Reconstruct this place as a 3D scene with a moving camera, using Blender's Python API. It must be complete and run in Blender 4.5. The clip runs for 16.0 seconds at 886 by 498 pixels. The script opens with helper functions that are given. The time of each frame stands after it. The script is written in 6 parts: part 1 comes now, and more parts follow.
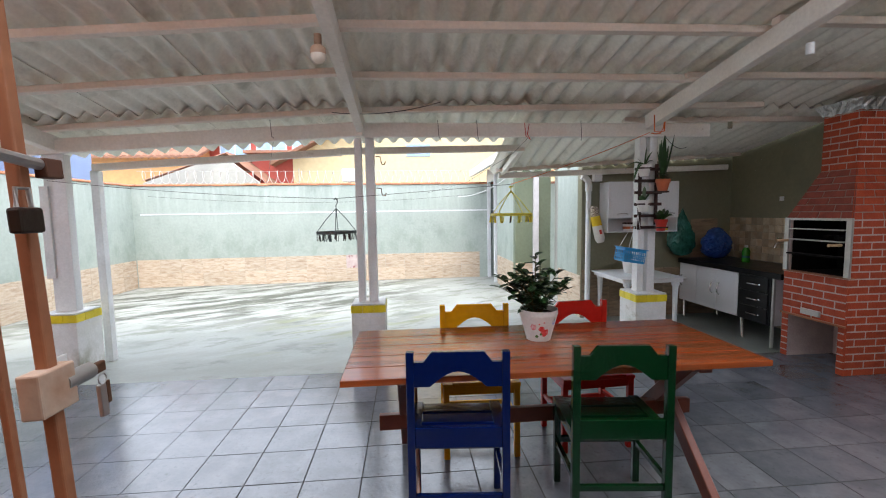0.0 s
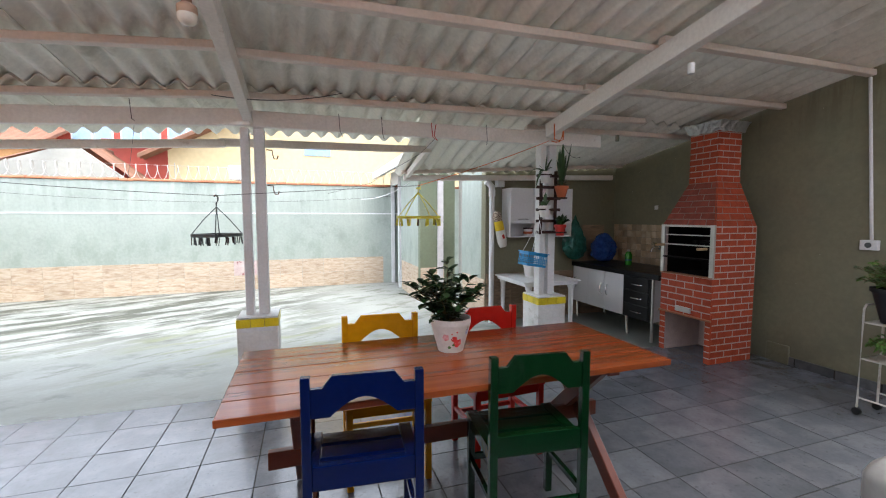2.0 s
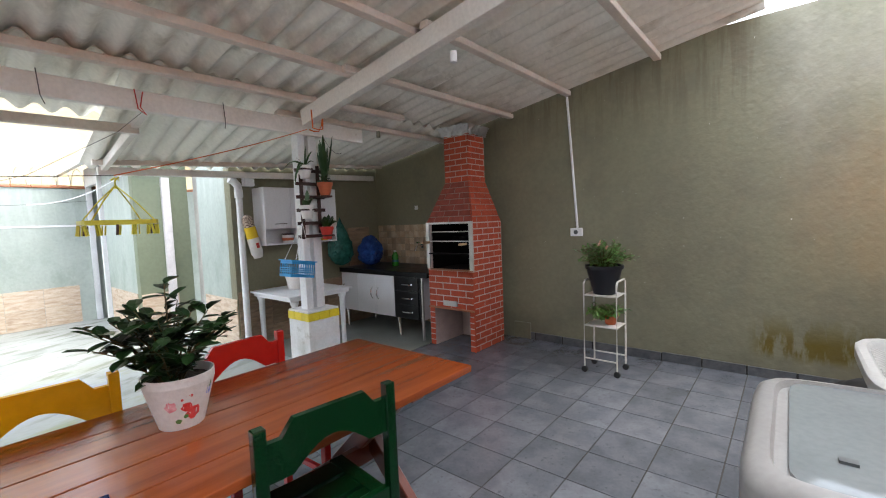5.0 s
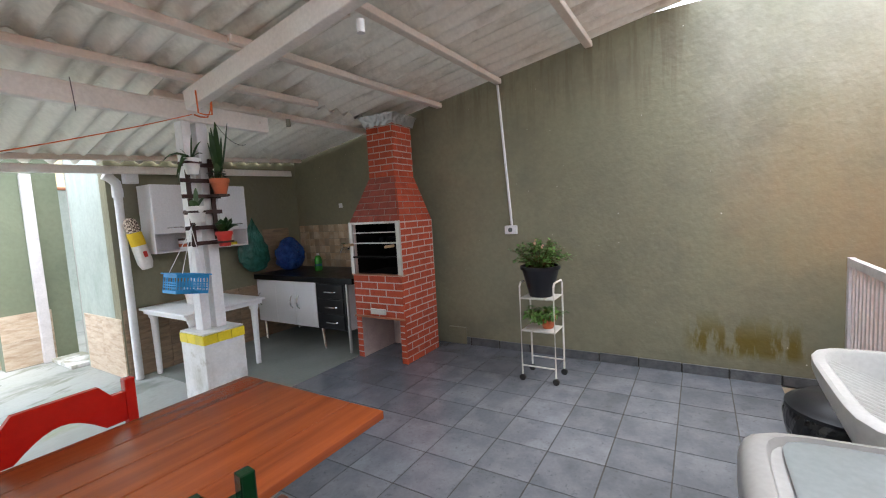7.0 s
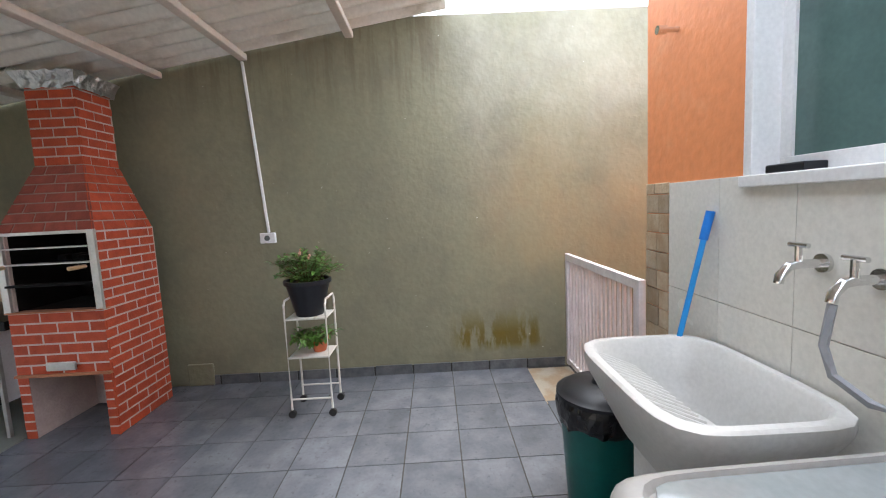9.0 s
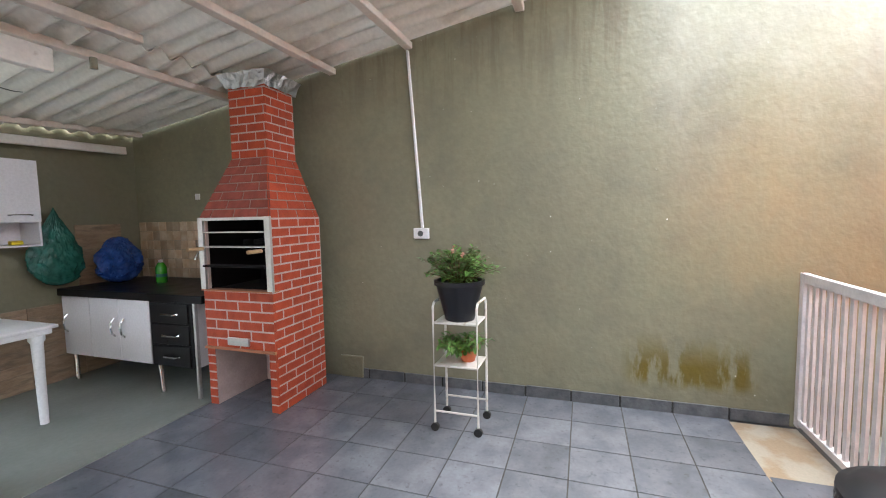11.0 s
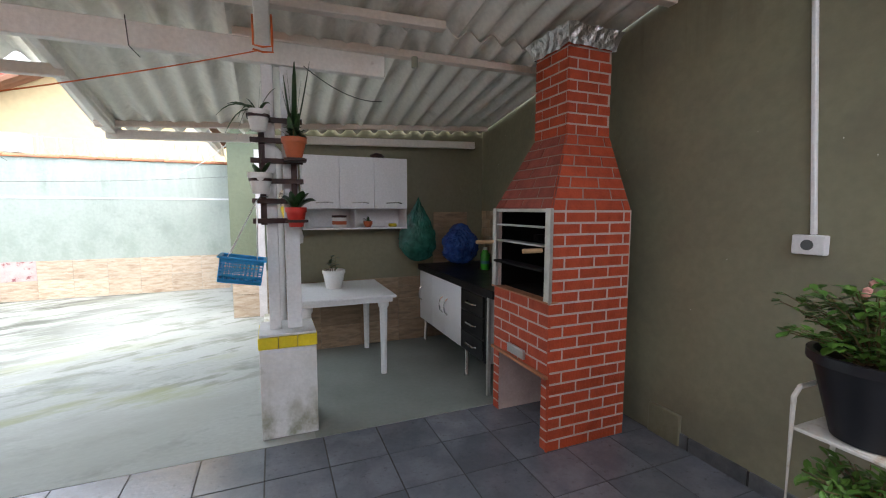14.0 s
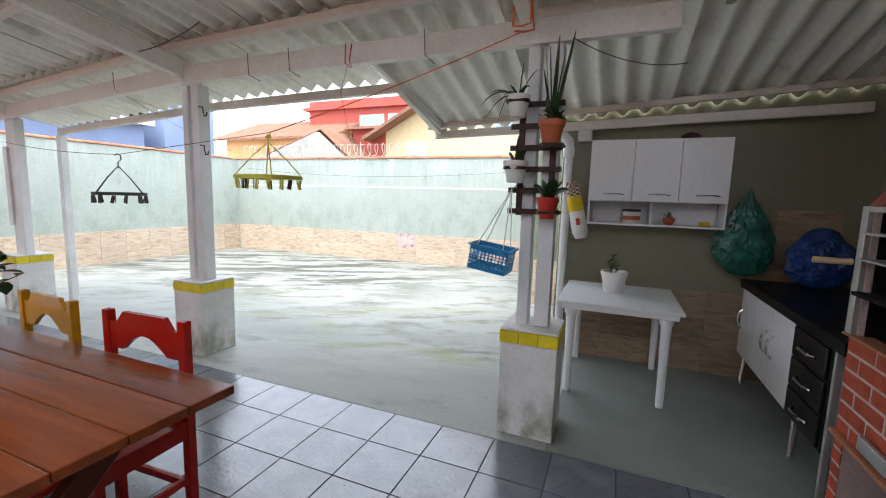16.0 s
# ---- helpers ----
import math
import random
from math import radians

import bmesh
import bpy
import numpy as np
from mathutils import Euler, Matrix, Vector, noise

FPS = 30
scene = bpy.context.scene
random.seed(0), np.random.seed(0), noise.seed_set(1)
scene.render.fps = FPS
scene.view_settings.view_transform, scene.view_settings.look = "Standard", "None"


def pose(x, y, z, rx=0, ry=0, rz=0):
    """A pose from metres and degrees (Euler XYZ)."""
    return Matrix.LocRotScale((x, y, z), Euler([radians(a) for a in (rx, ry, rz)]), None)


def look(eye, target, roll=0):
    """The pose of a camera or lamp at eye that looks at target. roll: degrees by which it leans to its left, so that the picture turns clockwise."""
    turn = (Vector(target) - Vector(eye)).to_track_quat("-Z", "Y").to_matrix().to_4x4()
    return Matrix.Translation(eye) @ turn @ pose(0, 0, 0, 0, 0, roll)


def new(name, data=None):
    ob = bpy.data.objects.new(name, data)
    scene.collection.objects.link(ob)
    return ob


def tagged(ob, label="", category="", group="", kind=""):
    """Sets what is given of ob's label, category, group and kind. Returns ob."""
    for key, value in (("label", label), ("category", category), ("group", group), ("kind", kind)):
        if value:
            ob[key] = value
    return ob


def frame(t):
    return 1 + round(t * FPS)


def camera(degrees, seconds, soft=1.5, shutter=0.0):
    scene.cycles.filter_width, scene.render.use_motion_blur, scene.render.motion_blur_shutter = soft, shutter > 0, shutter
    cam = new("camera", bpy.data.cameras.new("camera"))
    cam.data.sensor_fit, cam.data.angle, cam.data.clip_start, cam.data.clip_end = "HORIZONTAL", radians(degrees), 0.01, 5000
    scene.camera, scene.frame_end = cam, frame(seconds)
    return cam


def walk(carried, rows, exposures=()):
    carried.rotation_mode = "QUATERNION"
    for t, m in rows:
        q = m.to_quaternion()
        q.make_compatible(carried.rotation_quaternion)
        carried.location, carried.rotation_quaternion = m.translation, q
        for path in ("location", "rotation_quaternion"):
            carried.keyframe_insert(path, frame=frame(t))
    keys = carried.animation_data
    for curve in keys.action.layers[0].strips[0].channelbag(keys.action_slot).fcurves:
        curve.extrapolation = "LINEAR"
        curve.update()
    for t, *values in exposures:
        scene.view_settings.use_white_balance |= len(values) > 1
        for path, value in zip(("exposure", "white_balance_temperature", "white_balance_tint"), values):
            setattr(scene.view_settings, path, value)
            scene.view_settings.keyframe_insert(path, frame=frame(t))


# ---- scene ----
cam = camera(93.2, 16.0, soft=1.1)
PATH = [
    (0, (2.263, 1.485, 1.583), (2.433, 3.47, 1.412), -0.9),
    (0.5, (2.29, 1.539, 1.566), (2.472, 3.524, 1.399), -0.7),
    (1, (2.309, 1.563, 1.563), (2.497, 3.546, 1.392), -0.3),
    (1.5, (2.311, 1.628, 1.567), (2.647, 3.592, 1.397), 0.1),
    (2, (2.278, 1.727, 1.56), (2.901, 3.622, 1.409), 0.0),
    (2.5, (2.246, 1.808, 1.554), (3.147, 3.587, 1.403), -0.2),
    (3, (2.265, 1.859, 1.527), (3.319, 3.553, 1.381), -0.3),
    (3.5, (2.33, 1.964, 1.506), (3.457, 3.61, 1.362), -1.1),
    (4, (2.413, 2.067, 1.497), (3.62, 3.656, 1.358), -1.4),
    (4.5, (2.495, 2.145, 1.501), (3.889, 3.572, 1.364), -1.7),
    (5, (2.54, 2.262, 1.499), (4.074, 3.537, 1.362), -2.2),
    (5.2, (2.543, 2.293, 1.503), (4.13, 3.502, 1.363), -2.4),
    (7.3, (3.047, 2.456, 1.535), (4.772, 3.456, 1.375), -2.9),
    (7.5, (3.096, 2.495, 1.508), (4.855, 3.437, 1.36), -2.6),
    (8, (3.228, 2.561, 1.529), (5.139, 3.126, 1.351), -2.4),
    (8.2, (3.291, 2.574, 1.535), (5.243, 2.966, 1.347), -2.4),
    (10.3, (3.584, 2.762, 1.478), (5.567, 2.589, 1.278), -3.3),
    (10.5, (3.671, 2.787, 1.481), (5.66, 2.888, 1.295), -2.4),
    (10.7, (3.729, 2.798, 1.468), (5.691, 3.152, 1.306), -1.1),
    (10.9, (3.787, 2.816, 1.456), (5.704, 3.368, 1.31), -0.8),
    (11, (3.823, 2.813, 1.452), (5.713, 3.448, 1.295), -1.2),
    (11.1, (3.859, 2.819, 1.453), (5.73, 3.469, 1.175), -4.3),
    (11.5, (4.003, 2.862, 1.46), (5.749, 3.822, 1.292), 0.3),
    (12, (4.142, 2.888, 1.455), (5.687, 4.146, 1.284), -0.4),
    (12.5, (4.348, 2.842, 1.462), (5.589, 4.402, 1.298), -0.0),
    (13, (4.524, 2.813, 1.472), (5.524, 4.536, 1.297), -0.2),
    (13.5, (4.664, 2.869, 1.456), (5.524, 4.667, 1.284), -0.5),
    (14, (4.81, 2.954, 1.47), (5.558, 4.799, 1.281), 0.1),
    (14.5, (4.936, 3.01, 1.461), (5.359, 4.955, 1.261), -0.3),
    (15, (5.109, 3.062, 1.475), (5.108, 5.051, 1.264), -0.6),
    (15.5, (5.213, 3.146, 1.477), (4.854, 5.101, 1.248), -1.3),
    (16, (5.311, 3.278, 1.467), (4.558, 5.115, 1.22), 1.6),
]
walk(cam, [(t, look(eye, target, roll)) for t, eye, target, roll in PATH],
     [(0, 1.46), (3.0, 1.55), (4.5, 1.74), (5.0, 1.77), (8.0, 2.12), (10.5, 2.16), (11.0, 2.6), (11.5, 2.7), (12.0, 2.68), (12.5, 2.38), (13.0, 1.78), (13.5, 1.75), (14.0, 1.75), (16.0, 1.56)])

# ---- world, sun, exposure ----
world = bpy.data.worlds.new("sky")
scene.world = world
world.use_nodes = True
wn = world.node_tree.nodes
sky = wn.new("ShaderNodeTexSky")
sky.sky_type, sky.sun_disc = "NISHITA", False
sky.sun_elevation, sky.sun_rotation = radians(68), radians(162)
sky.air_density, sky.dust_density = 1.0, 5.0
wash = wn.new("ShaderNodeMixRGB")
wash.inputs[0].default_value = 0.75
wash.inputs[2].default_value = (9.4, 10.2, 11.6, 1)
world.node_tree.links.new(sky.outputs[0], wash.inputs[1])
world.node_tree.links.new(wash.outputs[0], wn["Background"].inputs[0])
wn["Background"].inputs[1].default_value = 0.15

sun = new("sun", bpy.data.lights.new("sun", "SUN"))
sun.data.energy, sun.data.angle, sun.data.color = 0.9, radians(30), (1.0, 0.97, 0.93)
sun.matrix_world = look((0, 0, 20), (-1.0, 3.0, 12))

# ---- materials ----
MATS = {}


def mat(name, col, col2=None, rough=0.6, metal=0.0, scale=8.0, fine=60.0, bump=0.15, mixlo=0.35, mixhi=0.7, stain=None, stain_scale=1.5,
        stain_lo=0.55, stain_hi=0.75, stretch=(1, 1, 1), rnd=0.0, spec=0.38, trans=0.0, emit=0.0, dist=0.01):
    """A surface with two scales of variation, an optional stain and relief."""
    if name in MATS:
        return MATS[name]
    m = bpy.data.materials.new(name)
    m.use_nodes = True
    nt = m.node_tree
    n, l = nt.nodes, nt.links
    b = n["Principled BSDF"]
    co = n.new("ShaderNodeTexCoord")
    mp = n.new("ShaderNodeMapping")
    mp.inputs["Scale"].default_value = stretch
    if rnd:
        oi0, sc, ad = n.new("ShaderNodeObjectInfo"), n.new("ShaderNodeMath"), n.new("ShaderNodeVectorMath")
        sc.operation = "MULTIPLY"
        sc.inputs[1].default_value = 37.0
        l.new(oi0.outputs["Random"], sc.inputs[0])
        l.new(sc.outputs[0], ad.inputs[1])
        l.new(co.outputs["Object"], ad.inputs[0])
        l.new(ad.outputs[0], mp.inputs[0])
    else:
        l.new(co.outputs["Object"], mp.inputs[0])
    col2 = col2 or tuple(c * 0.82 for c in col)
    big = n.new("ShaderNodeTexNoise")
    big.inputs["Scale"].default_value, big.inputs["Detail"].default_value = scale, 4
    small = n.new("ShaderNodeTexNoise")
    small.inputs["Scale"].default_value, small.inputs["Detail"].default_value = fine, 3
    l.new(mp.outputs[0], big.inputs["Vector"])
    l.new(mp.outputs[0], small.inputs["Vector"])
    ramp = n.new("ShaderNodeMapRange")
    ramp.inputs[1].default_value, ramp.inputs[2].default_value = mixlo, mixhi
    l.new(big.outputs[0], ramp.inputs[0])
    mix = n.new("ShaderNodeMixRGB")
    mix.inputs[1].default_value, mix.inputs[2].default_value = (*col, 1), (*col2, 1)
    l.new(ramp.outputs[0], mix.inputs[0])
    last = mix.outputs[0]
    mul = n.new("ShaderNodeMixRGB")
    mul.blend_type = "MULTIPLY"
    mul.inputs[0].default_value = 0.35
    r2 = n.new("ShaderNodeMapRange")
    r2.inputs[1].default_value, r2.inputs[2].default_value, r2.inputs[3].default_value = 0.3, 0.7, 0.7
    l.new(small.outputs[0], r2.inputs[0])
    l.new(last, mul.inputs[1])
    l.new(r2.outputs[0], mul.inputs[2])
    last = mul.outputs[0]
    if stain:
        st = n.new("ShaderNodeTexNoise")
        st.inputs["Scale"].default_value, st.inputs["Detail"].default_value = stain_scale, 6
        st.inputs["Roughness"].default_value = 0.65
        l.new(mp.outputs[0], st.inputs["Vector"])
        r3 = n.new("ShaderNodeMapRange")
        r3.inputs[1].default_value, r3.inputs[2].default_value = stain_lo, stain_hi
        l.new(st.outputs[0], r3.inputs[0])
        m3 = n.new("ShaderNodeMixRGB")
        m3.inputs[2].default_value = (*stain, 1)
        l.new(r3.outputs[0], m3.inputs[0])
        l.new(last, m3.inputs[1])
        last = m3.outputs[0]
    if rnd:
        oi = n.new("ShaderNodeObjectInfo")
        r4 = n.new("ShaderNodeMapRange")
        r4.inputs[3].default_value, r4.inputs[4].default_value = 1 - rnd, 1 + rnd
        l.new(oi.outputs["Random"], r4.inputs[0])
        hsv = n.new("ShaderNodeHueSaturation")
        l.new(r4.outputs[0], hsv.inputs["Value"])
        l.new(last, hsv.inputs["Color"])
        last = hsv.outputs[0]
    l.new(last, b.inputs["Base Color"])
    b.inputs["Metallic"].default_value = metal
    b.inputs["Specular IOR Level"].default_value = spec
    rr = n.new("ShaderNodeMapRange")
    rr.inputs[3].default_value, rr.inputs[4].default_value = max(rough - 0.08, 0.03), min(rough + 0.12, 1)
    l.new(big.outputs[0], rr.inputs[0])
    l.new(rr.outputs[0], b.inputs["Roughness"])
    if trans:
        b.inputs["Transmission Weight"].default_value = trans
    if emit:
        b.inputs["Emission Color"].default_value = (*col, 1)
        b.inputs["Emission Strength"].default_value = emit
    if bump:
        bp = n.new("ShaderNodeBump")
        bp.inputs["Strength"].default_value, bp.inputs["Distance"].default_value = bump, dist
        l.new(small.outputs[0], bp.inputs["Height"])
        l.new(bp.outputs[0], b.inputs["Normal"])
    MATS[name] = m
    return m


def plaster(name, col, col2, stain, lo, hi, rough=0.55, gritty=0.5):
    return mat(name, col, col2, rough=rough, scale=1.1, fine=22, bump=gritty, stain=stain, stain_scale=2.2, stain_lo=lo, stain_hi=hi, dist=0.012)


M_OLIVE = plaster("olive_plaster", (0.20, 0.19, 0.118), (0.175, 0.165, 0.105), (0.185, 0.175, 0.12), 0.5, 0.75, 0.42, 0.55)
M_MINT = plaster("mint_plaster", (0.41, 0.455, 0.405), (0.36, 0.405, 0.36), (0.27, 0.31, 0.27), 0.58, 0.78, 0.7, 0.3)
# side rooms' south face: shade put into a darker plaster than the lit west face
M_BLOCK_SHADED = plaster("block_plaster_shaded", (0.20, 0.225, 0.15), (0.17, 0.2, 0.13), (0.15, 0.17, 0.12), 0.5, 0.8)
M_ORANGE = plaster("orange_plaster", (0.82, 0.30, 0.12), (0.76, 0.27, 0.11), (0.80, 0.38, 0.2), 0.55, 0.8, 0.5, 0.25)
M_ROOM = plaster("room_plaster", (0.55, 0.53, 0.48), (0.5, 0.48, 0.44), (0.5, 0.48, 0.43), 0.6, 0.8)
M_WHITEWOOD = mat("white_painted_timber", (0.86, 0.83, 0.78), (0.77, 0.73, 0.67), rough=0.5, scale=3, fine=40, bump=0.25, stretch=(1, 1, 1),
                  stain=(0.42, 0.34, 0.28), stain_scale=5, stain_lo=0.66, stain_hi=0.8)
M_PURLIN = mat("pinkish_white_timber", (0.82, 0.73, 0.65), (0.74, 0.64, 0.56), rough=0.55, scale=3, fine=40, bump=0.25,
               stain=(0.40, 0.30, 0.22), stain_scale=5, stain_lo=0.66, stain_hi=0.8)
M_POST = mat("white_painted_post", (0.78, 0.78, 0.78), (0.68, 0.68, 0.67), rough=0.5, scale=4, fine=50, bump=0.2,
             stain=(0.4, 0.36, 0.3), stain_scale=6, stain_lo=0.68, stain_hi=0.8)
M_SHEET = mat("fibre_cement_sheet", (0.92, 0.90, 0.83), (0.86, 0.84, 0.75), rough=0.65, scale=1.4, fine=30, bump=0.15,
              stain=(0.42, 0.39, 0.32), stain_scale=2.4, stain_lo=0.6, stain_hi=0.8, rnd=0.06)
M_PIER = mat("white_pier_render", (0.74, 0.74, 0.73), (0.64, 0.63, 0.6), rough=0.6, scale=5, fine=50, bump=0.15,
             stain=(0.36, 0.33, 0.26), stain_scale=4.2, stain_lo=0.6, stain_hi=0.72)
M_YELLOWTILE = mat("yellow_tile", (0.78, 0.62, 0.03), rough=0.3, bump=0.02, rnd=0.08)
M_CONC = mat("yard_concrete", (0.36, 0.37, 0.345), (0.30, 0.315, 0.285), rough=0.6, scale=0.8, fine=25, bump=0.12,
             stain=(0.13, 0.15, 0.12), stain_scale=1.1, stain_lo=0.54, stain_hi=0.7, stretch=(1.0, 1.6, 1))
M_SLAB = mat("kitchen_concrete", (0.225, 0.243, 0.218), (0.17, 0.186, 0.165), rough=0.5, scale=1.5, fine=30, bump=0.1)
M_TILE_L = mat("glazed_slate_tile", (0.145, 0.155, 0.178), (0.108, 0.117, 0.136), rough=0.15, scale=5, fine=45, bump=0.25, rnd=0.16, spec=1.0, dist=0.005, mixlo=0.38, mixhi=0.62, stain=(0.085, 0.09, 0.10), stain_scale=30, stain_lo=0.58, stain_hi=0.7)
M_TILE_D = M_TILE_L
M_GROUT = mat("grout", (0.035, 0.034, 0.033), rough=0.9)
M_GROUT_D = mat("dark_grout", (0.05, 0.05, 0.05), rough=0.9)
M_LEDGE = mat("ledge_stone_tile", (0.55, 0.42, 0.30), (0.66, 0.56, 0.44), rough=0.6, scale=7, fine=30, bump=0.6, stretch=(1, 1, 4.5),
              stain=(0.40, 0.28, 0.19), stain_scale=5, stain_lo=0.5, stain_hi=0.68, rnd=0.08)
M_LEDGE_K = mat("brown_ledge_tile", (0.24, 0.165, 0.10), (0.33, 0.24, 0.16), rough=0.55, scale=7, fine=30, bump=0.6, stretch=(1, 1, 4.5),
                stain=(0.16, 0.12, 0.08), stain_scale=5, stain_lo=0.5, stain_hi=0.68, rnd=0.15)
M_SKIRT = mat("slate_skirting", (0.11, 0.115, 0.12), (0.065, 0.07, 0.075), rough=0.5, scale=12, fine=50, bump=0.3, rnd=0.15)
M_BRICK = mat("red_painted_brick", (0.44, 0.066, 0.022), (0.34, 0.046, 0.016), rough=0.6, scale=14, fine=80, bump=0.35, rnd=0.12,
              stain=(0.27, 0.05, 0.03), stain_scale=9, stain_lo=0.58, stain_hi=0.8)
M_BRICK_HOOD = mat("sooty_red_brick", (0.33, 0.075, 0.05), (0.22, 0.055, 0.04), rough=0.6, scale=10, fine=80, bump=0.35, rnd=0.15)
M_MORTAR_OLD = mat("sooty_mortar", (0.36, 0.27, 0.24), (0.28, 0.20, 0.18), rough=0.9, bump=0.3)
M_MORTAR = mat("mortar", (0.54, 0.43, 0.39), (0.46, 0.36, 0.33), rough=0.9, bump=0.3)
M_BLACK = mat("soot_black", (0.006, 0.005, 0.005), rough=0.9, spec=0.2)
M_STEEL = mat("galvanised_steel", (0.55, 0.54, 0.52), rough=0.4, metal=0.8, bump=0.03)
M_CHROME = mat("chrome", (0.8, 0.8, 0.8), rough=0.12, metal=1.0, bump=0)
M_WHITEPL = mat("white_plastic", (0.78, 0.78, 0.78), (0.72, 0.72, 0.72), rough=0.35, scale=3, bump=0.02)
M_LAM = mat("white_laminate", (0.74, 0.73, 0.74), (0.70, 0.69, 0.70), rough=0.3, scale=2, bump=0.01)
M_BLACKLAM = mat("black_laminate", (0.006, 0.006, 0.007), rough=0.3, bump=0.02, spec=0.35)
M_GRANITE = mat("black_worktop", (0.005, 0.005, 0.006), (0.010, 0.010, 0.011), spec=0.2, rough=0.32, fine=150, bump=0.02)
M_WOOD = mat("varnished_red_wood", (0.28, 0.066, 0.017), (0.17, 0.036, 0.010), rough=0.13, spec=0.6, scale=2.2, fine=26, bump=0.05, stretch=(0.6, 9, 9),
             mixlo=0.3, mixhi=0.7, rnd=0.08)
M_WOOD_D = mat("dark_red_wood", (0.15, 0.032, 0.012), (0.10, 0.02, 0.008), rough=0.3, scale=3, fine=30, bump=0.05, stretch=(2, 2, 2))
CHAIRCOL = {"blue": (0.0008, 0.007, 0.060), "green": (0.0012, 0.022, 0.006), "yellow": (0.68, 0.31, 0.006), "red": (0.48, 0.013, 0.008)}
M_TERRA = mat("terracotta", (0.48, 0.19, 0.09), (0.36, 0.15, 0.08), rough=0.8, scale=6, fine=40, bump=0.4, stain=(0.2, 0.12, 0.09), stain_scale=3, rnd=0.15)
M_LEAF = mat("leaf_green", (0.018, 0.055, 0.012), (0.01, 0.035, 0.008), rough=0.35, bump=0.05, rnd=0.1)
M_LEAF_L = mat("bright_leaf", (0.10, 0.21, 0.035), (0.06, 0.15, 0.025), rough=0.4, bump=0.05, rnd=0.1)
M_STEM = mat("stem", (0.12, 0.09, 0.04), rough=0.7)
M_SOIL = mat("soil", (0.035, 0.022, 0.014), rough=0.95, bump=0.8)
M_POTBLACK = mat("black_pot_plastic", (0.009, 0.010, 0.014), rough=0.4, bump=0.02)
M_POTTERRA = mat("terracotta_pot", (0.50, 0.13, 0.05), (0.42, 0.10, 0.04), rough=0.55, bump=0.1)
M_POTRED = mat("red_pot", (0.5, 0.03, 0.02), rough=0.4)
M_POTWHITE = mat("white_pot", (0.75, 0.74, 0.71), (0.66, 0.64, 0.6), rough=0.4)
M_BROWNWOOD = mat("dark_stained_slat", (0.045, 0.014, 0.010), (0.025, 0.009, 0.006), rough=0.5, fine=40, bump=0.2)
M_BLUEPL = mat("blue_plastic", (0.03, 0.33, 0.68), rough=0.35, bump=0)
M_YELLOWPL = mat("yellow_plastic", (0.70, 0.62, 0.06), rough=0.4, bump=0)
M_GREYPL = mat("grey_plastic", (0.10, 0.11, 0.11), rough=0.45, bump=0)
M_BAG_G = mat("green_bag_film", (0.008, 0.065, 0.045), (0.03, 0.16, 0.12), rough=0.18, scale=12, bump=0.3, fine=30)
M_BAG_B = mat("blue_bag_film", (0.008, 0.035, 0.15), (0.02, 0.07, 0.28), rough=0.18, scale=12, bump=0.3, fine=30)
M_BINGREEN = mat("dark_green_bin", (0.0, 0.11, 0.10), rough=0.35, bump=0.03)
M_BAGBLACK = mat("black_bag_film", (0.012, 0.012, 0.014), rough=0.25, bump=0.5, fine=25)
M_RUBBER = mat("rubber", (0.015, 0.015, 0.015), rough=0.7)
M_CARTWHITE = mat("white_enamel_tube", (0.62, 0.6, 0.55), (0.4, 0.3, 0.2), rough=0.45, scale=18, mixlo=0.6, mixhi=0.75)
M_GATEWHITE = mat("white_enamel_gate", (0.74, 0.70, 0.70), rough=0.4, bump=0.02)
M_BROWNSTEEL = mat("brown_painted_steel", (0.38, 0.16, 0.08), (0.30, 0.12, 0.06), rough=0.5, scale=8, bump=0.1, stain=(0.12, 0.05, 0.03), stain_scale=7, stain_lo=0.66, stain_hi=0.8)
M_WALLTILE = mat("cream_wall_tile", (0.74, 0.72, 0.66), (0.71, 0.69, 0.63), rough=0.22, scale=2, bump=0.01)
M_STONETILE = mat("tumbled_stone_tile", (0.40, 0.28, 0.17), (0.52, 0.43, 0.31), rough=0.55, scale=9, bump=0.35, rnd=0.3)
M_FOIL = mat("foil", (0.62, 0.62, 0.63), rough=0.32, metal=1.0, fine=18, bump=1.0, dist=0.03)
M_WATER_HOSE = mat("grey_hose", (0.30, 0.31, 0.33), rough=0.4, bump=0)
M_GREYDARK = mat("dark_glass", (0.02, 0.03, 0.03), rough=0.05, bump=0)
M_SKYBLUE = mat("far_blue_wall", (0.28, 0.36, 0.55), rough=0.8, scale=1)
M_FARYELLOW = mat("far_yellow_wall", (0.78, 0.62, 0.36), (0.72, 0.57, 0.33), rough=0.8, scale=0.7, fine=8)
M_FARORANGE = mat("far_orange_wall", (0.76, 0.42, 0.18), rough=0.8, scale=0.7, fine=8)
M_FARRED = mat("far_red_wall", (0.50, 0.09, 0.06), (0.4, 0.10, 0.08), rough=0.8, scale=0.7, fine=8)
M_FARGREY = mat("far_grey_wall", (0.50, 0.48, 0.42), (0.38, 0.37, 0.33), rough=0.85, scale=1.5, fine=10)
M_ROOFTILE = mat("old_roof_tile", (0.33, 0.16, 0.10), (0.22, 0.12, 0.08), rough=0.9, scale=3, fine=20, bump=0.4, rnd=0.2)
M_GLASSBLUE = mat("far_window_glass", (0.35, 0.50, 0.70), rough=0.08, bump=0)


